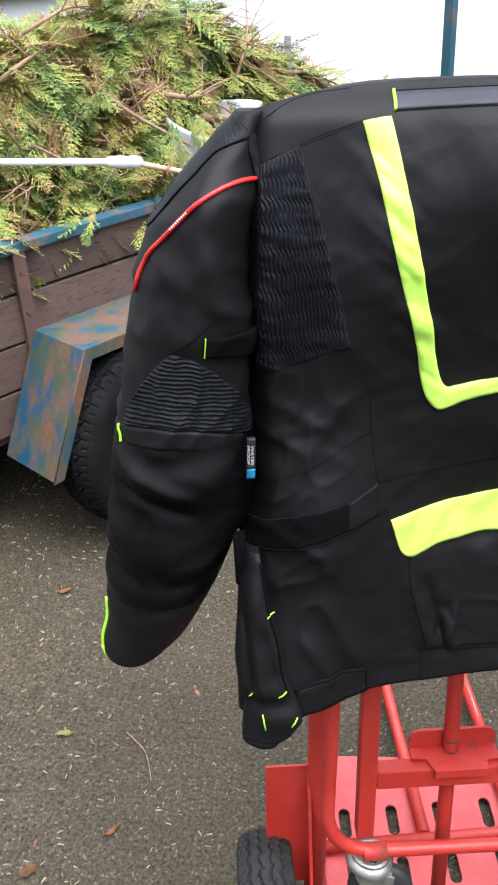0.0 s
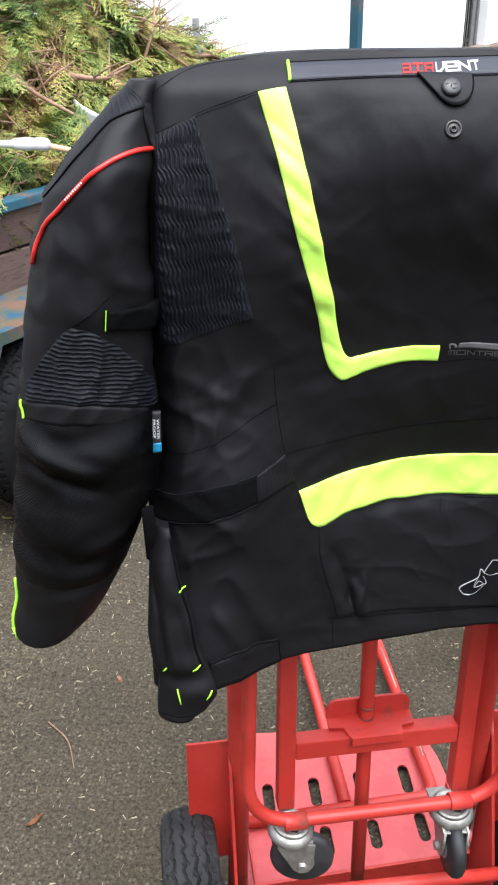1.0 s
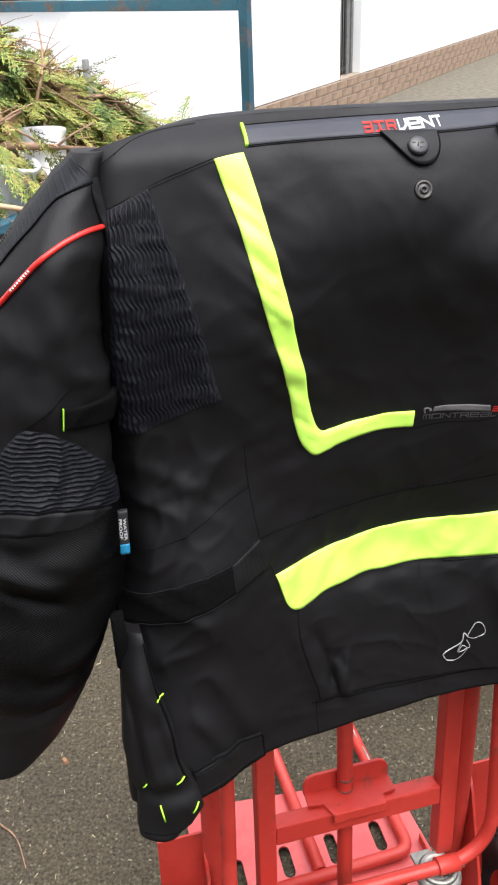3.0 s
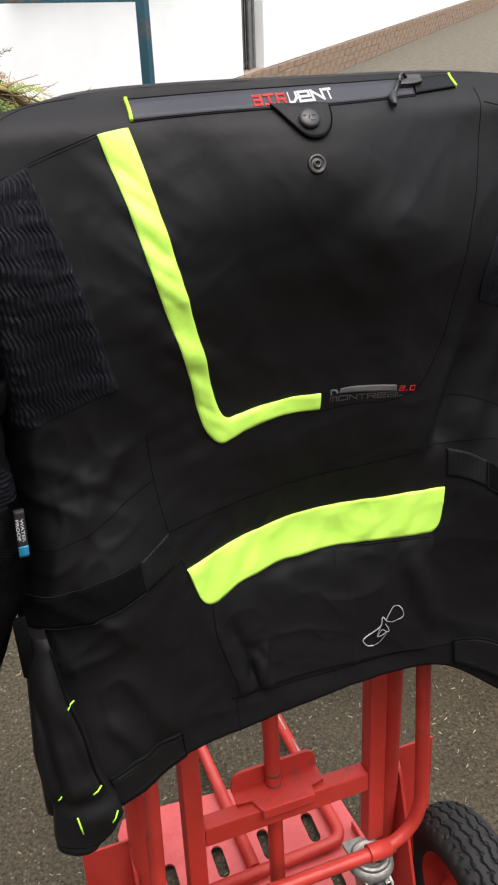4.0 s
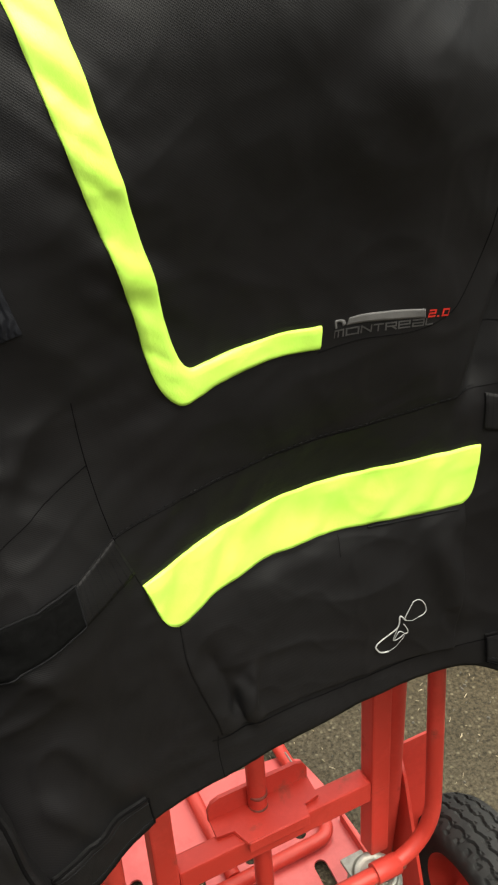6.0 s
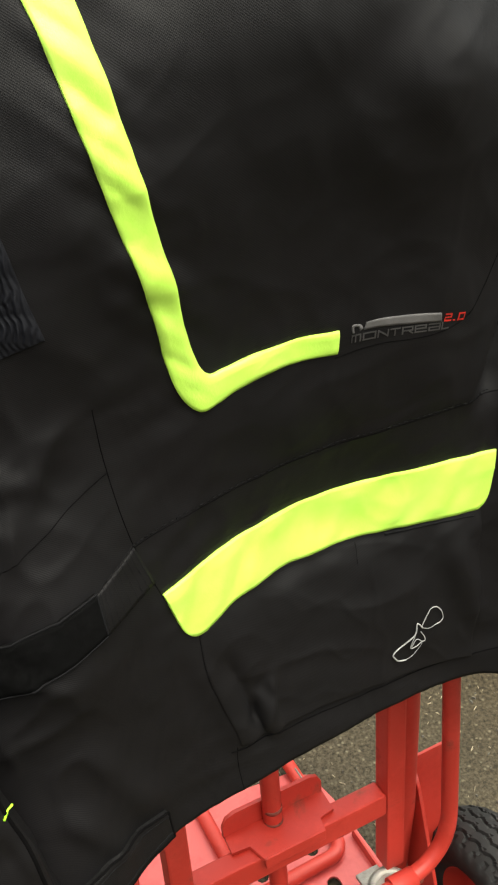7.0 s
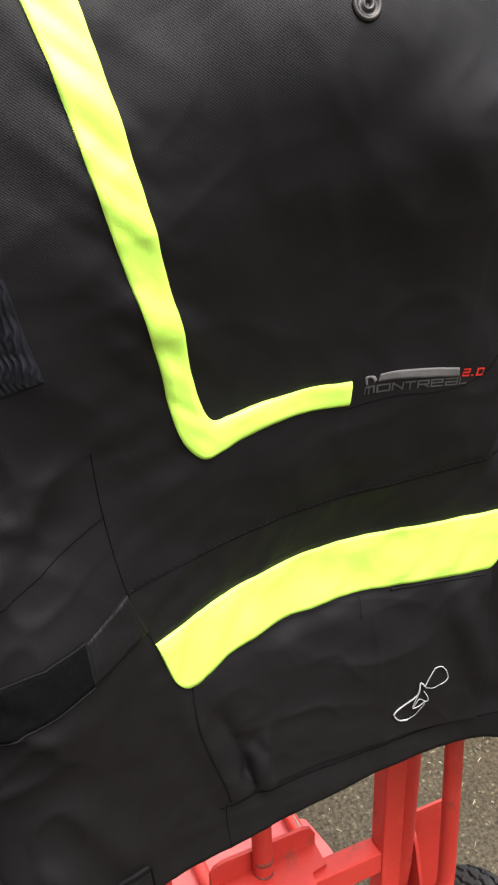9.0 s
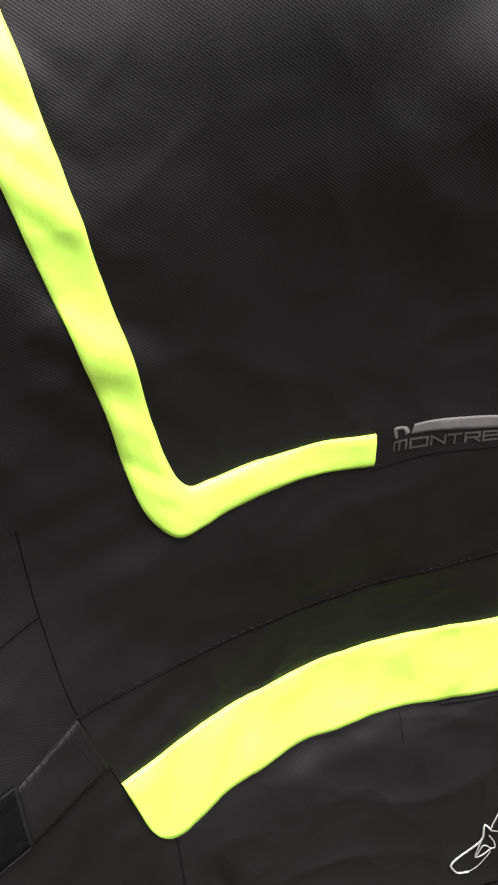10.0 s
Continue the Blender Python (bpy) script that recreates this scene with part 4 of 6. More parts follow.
    part("puller_tab", ribbon([(0.0685, 1.2925), (0.0665, 1.2890), (0.0640, 1.2855), (0.0612, 1.2835)], [(0.0665, 1.2945), (0.0622, 1.2925), (0.0590, 1.2890), (0.0588, 1.2850)], 16, 8, lambda a, t: 0.003 + 0.0022 * math.sin(math.pi * t) ** 0.5, base=0.0015, rim=0.0015), black_plastic, rod)
    # words on the vent zip, in square letters
    words("AIR", [(-0.0600, 1.2918), (-0.0325, 1.2925)], 0.0064, 0.0015, red_print, strip, 0.42, 0.0014)
    words("VENT", [(-0.0305, 1.2925), (0.0100, 1.2942)], 0.0064, 0.0018, white_print, strip, 0.42, 0.0014)
    # snap flap, snaps
    flap = [(-0.0475, 1.2905), (-0.0387, 1.2795), (-0.0282, 1.2691), (-0.0188, 1.2667), (-0.0101, 1.2692), (-0.0044, 1.2766), (-0.0005, 1.2888)]
    flap_top = [(-0.0475, 1.2915), (-0.041, 1.2912), (-0.034, 1.291), (-0.024, 1.2908), (-0.014, 1.2906), (-0.007, 1.2904), (-0.0005, 1.2902)]
    fl = part("snap_flap", ribbon(flap_top, flap, 24, 8, 0.003), black_cloth, j)
    seam([(p[0], p[1]) for p in flap], fl, 0.0008, off=0.0026)

    def stud(u, z, r, material, base, profile):
        p, q = jacket_skin(u, z, base), jacket_skin(u, z, base + 0.01)
        return part("snap", lathe(bmesh.new(), profile, 28, LEAN @ Matrix.Translation(p) @ (q - p).to_track_quat("Z", "Y").to_matrix().to_4x4()), material, fl, "round press stud")
    cap = stud(-0.0225, 1.2795, 0.0085, black_plastic, 0.002, [(0.0002, 0.0042), (0.0065, 0.0042), (0.0074, 0.0036), (0.0086, 0.003), (0.0088, 0.0), (0.0002, 0.0)])
    for k, (du, dz, lu, lz) in enumerate([(-0.004, 0.001, 0.003, 0.0008), (-0.001, -0.001, 0.0008, 0.005), (0.003, 0.001, 0.003, 0.0008), (0.002, -0.002, 0.004, 0.0008)]):
        p = jacket_skin(-0.0225 + du, 1.2795 + dz, 0.0064)
        part("embossed_bar", boxed(p - Vector((lu / 2, 0.0004, lz / 2)), p + Vector((lu / 2, 0.0004, lz / 2)), LEAN), grey_print, fl)
    stud(-0.0225, 1.2485, 0.007, gun_metal, -0.0005, [(0.0001, 0.0006), (0.0016, 0.0006), (0.0018, 0.0028), (0.0032, 0.0028), (0.0034, 0.0012), (0.0056, 0.0012), (0.006, 0.0024), (0.0074, 0.0018), (0.0082, 0.0), (0.0001, 0.0)])
    # model print under the strip's end
    plate = part("grey_print_bar", ribbon([(0.0195, 1.0402), (0.0306, 1.0413), (0.0437, 1.0404), (0.0584, 1.0389), (0.0753, 1.0369)], [(0.0180, 1.0350), (0.031, 1.0353), (0.044, 1.0339), (0.0589, 1.032), (0.0767, 1.0300)], 40, 4, 0.0005), grey_print, j)
    words("MONTREAL", [(0.0090, 1.0278), (0.030, 1.0280), (0.050, 1.0265), (0.0835, 1.0240)], 0.0046, 0.0011, grey_print, plate, 0.0, 0.0005)
    words("2.0", [(0.0785, 1.0303), (0.0968, 1.0274)], 0.0045, 0.0012, red_print, plate, 0.15, 0.0005)
    part("printed_hook", ribbon([(0.0096, 1.0338), (0.0091, 1.0396), (0.0154, 1.0394), (0.0175, 1.0362)], [(0.0110, 1.0340), (0.0108, 1.0380), (0.0140, 1.0376), (0.0150, 1.0346)], 14, 1, 0.0005), grey_print, plate)
    # raised pocket panel, its left side folded, with the hem seam below
    pa, pb = [(-0.1175, 0.843), (-0.1165, 0.80), (-0.109, 0.767), (-0.098, 0.73), (-0.094, 0.712)], [(0.139, 0.856), (0.141, 0.80), (0.1415, 0.767), (0.141, 0.73), (0.140, 0.695)]

    def puff(s, t):
        q = along(pa, s).lerp(along(pb, s), t)
        fold = crease(q.x, q.y, (-0.068, 0.713), (-0.060, 0.765), 0.005) - 0.8 * crease(q.x, q.y, (-0.080, 0.722), (-0.072, 0.765), 0.006)
        return 0.0004 + 0.0030 * ease(0.03, 0.16, s) * ease(-0.01, 0.06, t) + 0.0042 * fold + 0.0008 * ease(0.03, 0.16, s) * noise.noise((q.x * 30, q.y * 40, 5.0))
    pocket = part("back_pocket", ribbon(pa, pb, 90, 130, puff), black_cloth, j, "large pocket panel with a folded left edge")
    seam([(-0.102, 0.708), (-0.054, 0.702), (0.012, 0.696), (0.052, 0.695), (0.14, 0.694), (0.22, 0.70)], j, 0.0005)
    seam([(0.0275, 0.848), (0.0283, 0.840), (0.0285, 0.828)], pocket, 0.00022, off=0.0040)
    # outlined emblem low on the back
    emblem = [
        [(0.1, 0.7456), (0.1041, 0.7466), (0.1071, 0.7498), (0.1056, 0.7578), (0.1003, 0.7641), (0.0945, 0.7647), (0.0923, 0.762), (0.0863, 0.7501), (0.0864, 0.747)],
        [(0.0864, 0.747), (0.0814, 0.7536), (0.0804, 0.7442), (0.0763, 0.739), (0.0591, 0.7286), (0.0601, 0.7224), (0.0641, 0.7179), (0.072, 0.7161)],
        [(0.0804, 0.7442), (0.0762, 0.7288), (0.0817, 0.729), (0.087, 0.7321), (0.0897, 0.7317), (0.089, 0.7366), (0.085, 0.7434)],
        [(0.0771, 0.7291), (0.0811, 0.7365), (0.087, 0.7321)],
        [(0.0720, 0.7161), (0.0795, 0.7195), (0.0868, 0.7300)],
        [(0.1000, 0.7456), (0.0935, 0.7440), (0.0864, 0.7470)],
    ]
    for k, line in enumerate(emblem):
        seam(line, j, (0.00045, 0.0007, 0.00045, 0.0004, 0.00025, 0.00025)[k], n=24, material=emblem_print, name="emblem_line", off=0.0045)
    # seams of the back panels
    for line in ([(-0.283, 0.934), (-0.231, 0.953), (-0.19, 0.976), (-0.168, 0.986)], [(-0.16, 0.928), (-0.1, 0.934), (0.0, 0.943), (0.073, 0.949), (0.14, 0.9555), (0.175, 0.957), (0.215, 0.953)],
                 [(-0.172, 1.03), (-0.168, 0.985), (-0.16, 0.935), (-0.144, 0.884), (-0.124, 0.836)],
                 [(0.158, 1.296), (0.1448, 1.2285), (0.1325, 1.1725), (0.1275, 1.1179), (0.124, 1.075), (0.115, 1.05)],
                 [(0.1300, 1.0055), (0.1693, 1.0047), (0.2028, 0.9894), (0.2367, 0.9665), (0.28, 0.948)], [(-0.2826, 1.2752), (-0.2691, 1.2855), (-0.2484, 1.2958), (-0.2249, 1.3014), (-0.195, 1.3045)],
                 [(-0.281, 1.246), (-0.241, 1.263), (-0.188, 1.2795)], [(0.16, 1.285), (0.241, 1.263), (0.281, 1.246)],
                 [(-0.002, 1.018), (0.03, 1.0225), (0.07, 1.021), (0.1, 1.029), (0.115, 1.05)],
                 [(-0.097, 0.712), (-0.097, 0.69), (-0.095, 0.666)]):
        seam(line, j, 0.00032)
    part("pocket_zip", ribbon([(0.055, 0.8475), (0.09, 0.8470), (0.134, 0.8460)], [(0.055, 0.8461), (0.09, 0.8456), (0.134, 0.8446)], 24, 2, 0.0020), grey_thread, j)
    for line in ([(-0.275, 1.2465), (-0.241, 1.2610), (-0.188, 1.2775)], [(-0.16, 0.9305), (-0.1, 0.9365), (0.0, 0.9455), (0.073, 0.9515), (0.14, 0.9575)]):
        stitches(line, j, 60, r=0.00035)

    for s in (-1, 1):
        side_parts(j, s)
    # woven side label
    def tag_skin(x, z, off=0.0):
        return Vector((x, -0.046 - off - 0.15 * (x + 0.291), z))
    tag = part("care_label", ribbon([(-0.2945, 1.0005), (-0.2955, 0.958)], [(-0.2865, 1.0015), (-0.2875, 0.959)], 10, 3, 0.0012, skin=tag_skin), woven_label, j, "narrow black side label with white words and a blue square")
    for word, x0 in (("WATER", -0.2908), ("PROOF", -0.2945)):
        bm = lettering(word, 0.0047, 0.0001)
        for v in bm.verts:
            x, y = v.co.x, v.co.y
            v.co = LEAN @ tag_skin(x0 + y * 0.75 - x * 0.02, 0.994 - x * 1.3, 0.0016)
        part("printed_word", bm, white_print, tag)
    part("blue_square", ribbon([(-0.2952, 0.9685), (-0.2956, 0.959)], [(-0.2872, 0.9695), (-0.2876, 0.96)], 4, 2, 0.0018, skin=tag_skin), blue_print, tag)
    # folded tag end that hangs behind the waist strap
    part("strap_end", shell(lambda a, b, off: Vector((-0.3105 + 0.012 * a + 0.002 * b, -0.034 - off - 0.003 * math.sin(5 * b), 0.893 - 0.060 * b - 0.010 * a * b)), 4, 10, 0.004), velcro_cloth, j)


def hash_unit(k):
    return (math.sin(k * 12.9898) * 43758.5453) % 1.0


def ridge(v, sharp=1.6):
    return (0.5 + 0.5 * math.cos(2 * math.pi * v)) ** (1 / sharp)


def side_parts(j, s):
    """Stretch panel, waist strap, side vent, hem flap and sleeve of one side."""
    edge_o = mirror([(-0.277, 1.247), (-0.2805, 1.2), (-0.283, 1.14), (-0.284, 1.09), (-0.283, 1.052)], s * -1)
    edge_i = mirror([(-0.244, 1.2605), (-0.23, 1.217), (-0.21, 1.15), (-0.2, 1.105), (-0.194, 1.081)], s * -1)

    if s > 0:
        edge_o = [(0.262, 1.243), (0.272, 1.2), (0.279, 1.15), (0.282, 1.10), (0.281, 1.062)]
        edge_i = [(0.214, 1.250), (0.198, 1.224), (0.179, 1.195), (0.164, 1.165), (0.158, 1.135), (0.163, 1.108)]

    def panel(a, t, off):
        q = along(edge_o, a).lerp(along(edge_i, a), t)
        return jacket_skin(q.x, q.y, off)

    def shir(a, t):
        q = along(edge_o, a).lerp(along(edge_i, a), t)
        x = -s * q.x
        row = (q.y + 0.02 * x + 0.004 * noise.noise((x * 25, 1.0, q.y * 8))) / 0.0195
        k = math.floor(row)
        f = row - k
        blend = ease(0.0, 0.22, f)
        shift = (hash_unit(k) * blend + hash_unit(k - 1) * (1 - blend)) * 0.65
        lean = x + 0.16 * (q.y - 1.15)
        v = lean / 0.0037 + shift + 0.26 * math.sin(2 * math.pi * f) + 0.34 * noise.noise((x * 55, q.y * 70, 5.0)) + 0.26 * noise.noise((x * 130, q.y * 190, 1.0))
        pinch = 0.45 + 0.55 * math.sin(math.pi * f) ** 0.5
        edge = min(1, 12 * min(a, 1 - a, t, 1 - t) + 0.1)
        return 0.0008 + edge * pinch * (0.0024 + 0.0010 * noise.noise((x * 110, q.y * 120, 3.0))) * ridge(v, 1.15)
    part("stretch_panel", shell(panel, 190, 170, shir), stretch_cloth, j, "black ribbed stretch panel with wavy gathered ridges") if s < 0 else part("stretch_panel", shell(panel, 120, 110, shir), stretch_cloth, j)
    # waist strap: a band with a pile patch, its outline piped
    up, lo = mirror([(-0.298, 0.885), (-0.2412, 0.9055), (-0.1925, 0.9160)], -s), mirror([(-0.297, 0.855), (-0.2381, 0.8715), (-0.1905, 0.8860)], -s)
    patch_a, patch_b = mirror([(-0.191, 0.9145), (-0.16, 0.930)], -s), mirror([(-0.19, 0.884), (-0.148, 0.896)], -s)
    if s > 0:
        up = [(0.297, 0.862), (0.262, 0.884), (0.228, 0.9055), (0.2149, 0.9145), (0.19, 0.932)]
        lo = [(0.297, 0.832), (0.262, 0.852), (0.2282, 0.8738), (0.203, 0.8943), (0.188, 0.9045)]
        patch_a, patch_b = [(0.19, 0.932), (0.1688, 0.9437), (0.1469, 0.9505)], [(0.188, 0.9045), (0.1695, 0.9133), (0.1486, 0.9187)]
    st = part("waist_strap", ribbon(up, lo, 40, 8, 0.0034), velcro_cloth, j, "black velcro waist strap")
    seam(up, st, 0.0008, off=0.0030, material=grey_thread)
    seam(lo, st, 0.0008, off=0.0030, material=grey_thread)
    seam([up[-1], lo[-1]], st, 0.0009, n=10, off=0.0030, material=grey_thread)
    part("strap_patch", ribbon(patch_a, patch_b, 14, 10, 0.0018), black_cloth, st)
    for k in range(9):
        a, q = along(patch_a, 0.08 + 0.105 * k), along(patch_b, 0.08 + 0.105 * k)
        seam([(a.x, a.y), (q.x, q.y)], st, 0.0004, n=10, off=0.0016, material=grey_thread, name="elastic_rib")
    # side vent: a puffed gusset that hangs below the hem
    def rims(z):
        return (float(np.interp(z, [0.638, 0.645, 0.690, 0.711, 0.744, 0.784, 0.833, 0.874], [-0.304, -0.3067, -0.302, -0.3085, -0.3118, -0.3086, -0.305, -0.296])),
                float(np.interp(z, [0.638, 0.6435, 0.650, 0.671, 0.686, 0.706, 0.732, 0.766, 0.808, 0.869], [-0.272, -0.267, -0.2556, -0.241, -0.2435, -0.251, -0.259, -0.263, -0.275, -0.284])))

    def gusset(a, t, off):
        z = 0.87 - 0.23 * a
        u0, u1 = rims(z)
        u = u0 + (u1 - u0) * t
        pinch = 1 - 0.7 * gauss(z, 0.697, 0.012)
        fold = 0.003 * noise.noise((u * 40, z * 26, 3.0)) * ease(0, 0.15, a) + 0.004 * crease(u, z, (-0.297, 0.78), (-0.284, 0.70), 0.006) - 0.004 * crease(u, z, (-0.283, 0.79), (-0.268, 0.71), 0.006) - 0.007 * crease(u, z, (-0.3030, 0.82), (-0.2935, 0.700), 0.004)
        puff = 0.015 * max(0.0, math.sin(math.pi * t)) ** 0.7 * ease(0, 0.25, a) * pinch * (1 - 0.6 * ease(0.80, 0.97, a))
        return Vector((-s * u, min(back(u, max(z, 0.675)), -0.042 - 0.022 * a) - off - puff * 0.8 - fold + 0.012 * (1 - t) ** 2 + 0.005 * ease(0.03, 0.0, a), z - (0.045 if s > 0 else 0.0)))

    def on_gusset(u, z, off):
        u0, u1 = rims(z)
        return gusset((0.87 - z) / 0.23, (u - u0) / (u1 - u0), off)
    gs = part("side_gusset", shell(gusset, 64, 30, 0.003, -0.012), black_cloth, j, "crumpled side vent hanging below the hem")
    for a, b in (((-0.2775, 0.803), (-0.2702, 0.8072)), ((-0.2984, 0.7030), (-0.2947, 0.7077)), ((-0.2672, 0.708), (-0.2584, 0.7138)), ((-0.2845, 0.6840), (-0.2816, 0.6660)), ((-0.2536, 0.6704), (-0.2469, 0.6805))):
        mid = ((a[0] + b[0]) / 2, (a[1] + b[1]) / 2)
        part("bar_tack", bar([on_gusset(*a, 0.0040), on_gusset(*mid, 0.0048), on_gusset(*b, 0.0040)], 0.0008, 6, LEAN), neon_thread, gs, "bright green bar tack")
    line = [(-0.2835, 0.862), (-0.2775, 0.812), (-0.2680, 0.772), (-0.2635, 0.735), (-0.2570, 0.710)]
    part("vent_zip", bar([on_gusset(*along(line, k / 16)[:2], 0.0026) for k in range(17)], 0.0015, 6, LEAN), thread_black, gs, "dark closed zip of the side vent")
    part("seam", bar([on_gusset(rims(0.648)[0] + 0.004 + 0.0024 * k, 0.648, 0.0031) for k in range(18)], 0.0006, 6, LEAN), thread_black, gs)
    # hem flap with a piped rim
    fu, fl = mirror([(-0.247, 0.701), (-0.2095, 0.704), (-0.1655, 0.695)], -s), mirror([(-0.243, 0.668), (-0.2, 0.662), (-0.162, 0.663)], -s)
    if s > 0:
        fu, fl = [(0.262, 0.676), (0.2383, 0.6914), (0.2, 0.7055), (0.1705, 0.7013)], [(0.258, 0.632), (0.23, 0.648), (0.2, 0.662), (0.1715, 0.673)]
    hf = part("hem_flap", ribbon(fu, fl, 30, 10, 0.004), black_cloth, j, "hem adjuster flap with piped rim")
    for k in range(7):
        a = along(fl, 0.70 + 0.035 * k)
        q = along(fl, 0.722 + 0.035 * k)
        seam([(a.x, a.y + 0.006), (q.x, q.y + 0.006)], hf, 0.0005, n=4, off=0.004, material=grey_thread, name="print_bar")
    for line in (fu, fl, [fu[-1], fl[-1]], [fu[0], fl[0]]):
        seam(line, hf, 0.0010, off=0.0036, n=14)
    inset = [(along(fu, k / 8).lerp(along(fl, k / 8), 0.16)[:2]) for k in range(9)]
    outset = [(along(fu, k / 8).lerp(along(fl, k / 8), 0.84)[:2]) for k in range(9)]
    for line in (inset, outset):
        seam(line, hf, 0.0004, off=0.0040, n=20, material=grey_thread)
    # sleeve: upper arm, gathered elbow, mesh forearm, cuff
    upper = sleeve_tube(s, 0.994, 1.289, 60, lambda z: 0.0, "sleeve", black_cloth, j, "black padded jacket sleeve")
    sleeve_tube(s, 0.818, 1.004, 56, lambda z: 0.0035 * math.sin(math.pi * min(1, max(0, (z - 0.818) / 0.187))) ** 0.35, "forearm", mesh_cloth, upper, "forearm of open black mesh")
    sleeve_tube(s, 0.733, 0.828, 46, lambda z: 0.0008, "cuff", black_cloth, upper, "tapered black cuff")
    arch_u = [0.289, 0.2945, 0.3045, 0.3208, 0.34, 0.352, 0.3593, 0.366, 0.3742, 0.3906, 0.4026, 0.406]
    arch_z = [1.010, 1.026, 1.0487, 1.0708, 1.0854, 1.0905, 1.0922, 1.0880, 1.0793, 1.0579, 1.0353, 1.024]
    foot_u, foot_z = [0.289, 0.311, 0.345, 0.38, 0.413], [0.990, 1.0065, 1.0175, 1.0195, 1.0125]

    def elbow(a, t, off):
        u = 0.289 + 0.117 * a
        z0 = float(np.interp(u, foot_u, foot_z)) + 0.002
        return sleeve_skin(s * u, z0 + (float(np.interp(u, arch_u, arch_z)) - z0) * t, off)

    def pleat(a, t):
        u = 0.289 + 0.117 * a
        z0 = float(np.interp(u, foot_u, foot_z)) + 0.002
        h = (float(np.interp(u, arch_u, arch_z)) - z0) * t
        z = h + 0.3 * (z0 - 1.02)
        wig = 0.0003 * math.sin(u * 300 + 40 * z) + 0.0007 * noise.noise((u * 70, z * 60, 8.0)) + 0.0008 * noise.noise((u * 190, z * 130, 2.0))
        edge = min(1, 14 * min(a, 1 - a, t, 1 - t) + 0.1)
        return 0.001 + edge * (0.0026 + 0.0016 * noise.noise((u * 130, z * 90, 4.0))) * ridge((z + wig) / 0.0041, 1.2)
    part("elbow_panel", shell(elbow, 130, 110, pleat), stretch_cloth, upper, "black gathered elbow panel with level ridges")
    part("elbow_band", ribbon(mirror([(0.289, 0.990), (0.311, 1.0065), (0.345, 1.0175), (0.38, 1.0195), (0.413, 1.0125)], s), mirror([(0.291, 0.974), (0.312, 0.987), (0.347, 0.998), (0.382, 1.000), (0.4135, 0.994)], s), 40, 5, 0.0016, skin=sleeve_skin), black_cloth, upper)
    for a, b in (((0.4075, 1.0150), (0.409, 0.997)), ((0.332, 1.1075), (0.333, 1.0885))):
        part("bar_tack", ribbon(mirror([(a[0] - 0.0002, a[1]), (b[0] - 0.0002, b[1])], s), mirror([(a[0] + 0.0002, a[1]), (b[0] + 0.0002, b[1])], s), 6, 2, 0.0052, skin=sleeve_skin, rim=0.003), neon_thread, upper, "bright green bar tack")
    part("arm_strap", ribbon(mirror([(0.286, 1.099), (0.31, 1.104), (0.3315, 1.1065)], s), mirror([(0.286, 1.073), (0.31, 1.083), (0.3325, 1.0895)], s), 20, 6, 0.006, skin=sleeve_skin), velcro_cloth, upper, "short black velcro strap")
    pipe = mirror([(0.2825, 1.2345), (0.2975, 1.2366), (0.314, 1.2315), (0.3325, 1.2180), (0.3535, 1.1985), (0.3724, 1.1776), (0.3845, 1.1600), (0.3920, 1.1400)], s)
    p = seam(pipe, upper, 0.0021, skin=sleeve_skin, n=40, material=red_rubber, name="piping", off=0.0015)
    p["label"] = "shiny red rubber piping"
    for k in range(9):
        a, b = along(pipe, 0.40 + 0.016 * k), along(pipe, 0.409 + 0.016 * k)
        part("print_bar", bar([sleeve_skin(a.x, a.y, 0.0029), sleeve_skin(b.x, b.y, 0.0029)], 0.0010, 5, LEAN), white_print, p)
    rib_in = mirror([(0.2905, 1.2690), (0.3022, 1.2640), (0.3143, 1.2558), (0.3384, 1.2330), (0.356, 1.215), (0.3721, 1.196)], s)
    rib_out = mirror([(0.2905, 1.2875), (0.313, 1.2680), (0.338, 1.2430), (0.357, 1.2220), (0.365, 1.211), (0.3740, 1.198)], s)
    part("ribbed_panel", ribbon(rib_in, rib_out, 120, 12, lambda a, t: 0.0006 + 0.0012 * ridge(a * 46, 1.2) * min(1, 8 * t + 0.1), skin=sleeve_skin), stretch_cloth, upper, "fine-ribbed black textile over the sleeve head")
    seam(rib_in, upper, 0.0008, skin=sleeve_skin, off=0.0008)
    seam(mirror([(0.3593, 1.0925), (0.345, 1.103), (0.323, 1.121)], s), upper, 0.0005, skin=sleeve_skin)
    # open cuff zip with a bright edge
    cz = part("cuff_zip", bar([sleeve_skin(s * cuff_edge(0.802 - 0.0070 * k), 0.802 - 0.0070 * k, 0.0016) for k in range(11)], 0.0018, 8, LEAN), neon_thread, upper, "bright green zip edge at the cuff")
    tip = sleeve_skin(s * cuff_edge(0.734), 0.734, 0.0016)
    part("zip_tab", bar([tip + Vector((0, 0, 0.003)), tip + Vector((-s * 0.002, 0, -0.005)), tip + Vector((-s * 0.0035, 0, -0.013))], 0.0026, 8, LEAN), neon_thread, cz)
    part("bar_tack", bar([sleeve_skin(s * 0.436, 0.872, 0.001), sleeve_skin(s * 0.437, 0.863, 0.001)], 0.0014, 6, LEAN), neon_thread, upper)

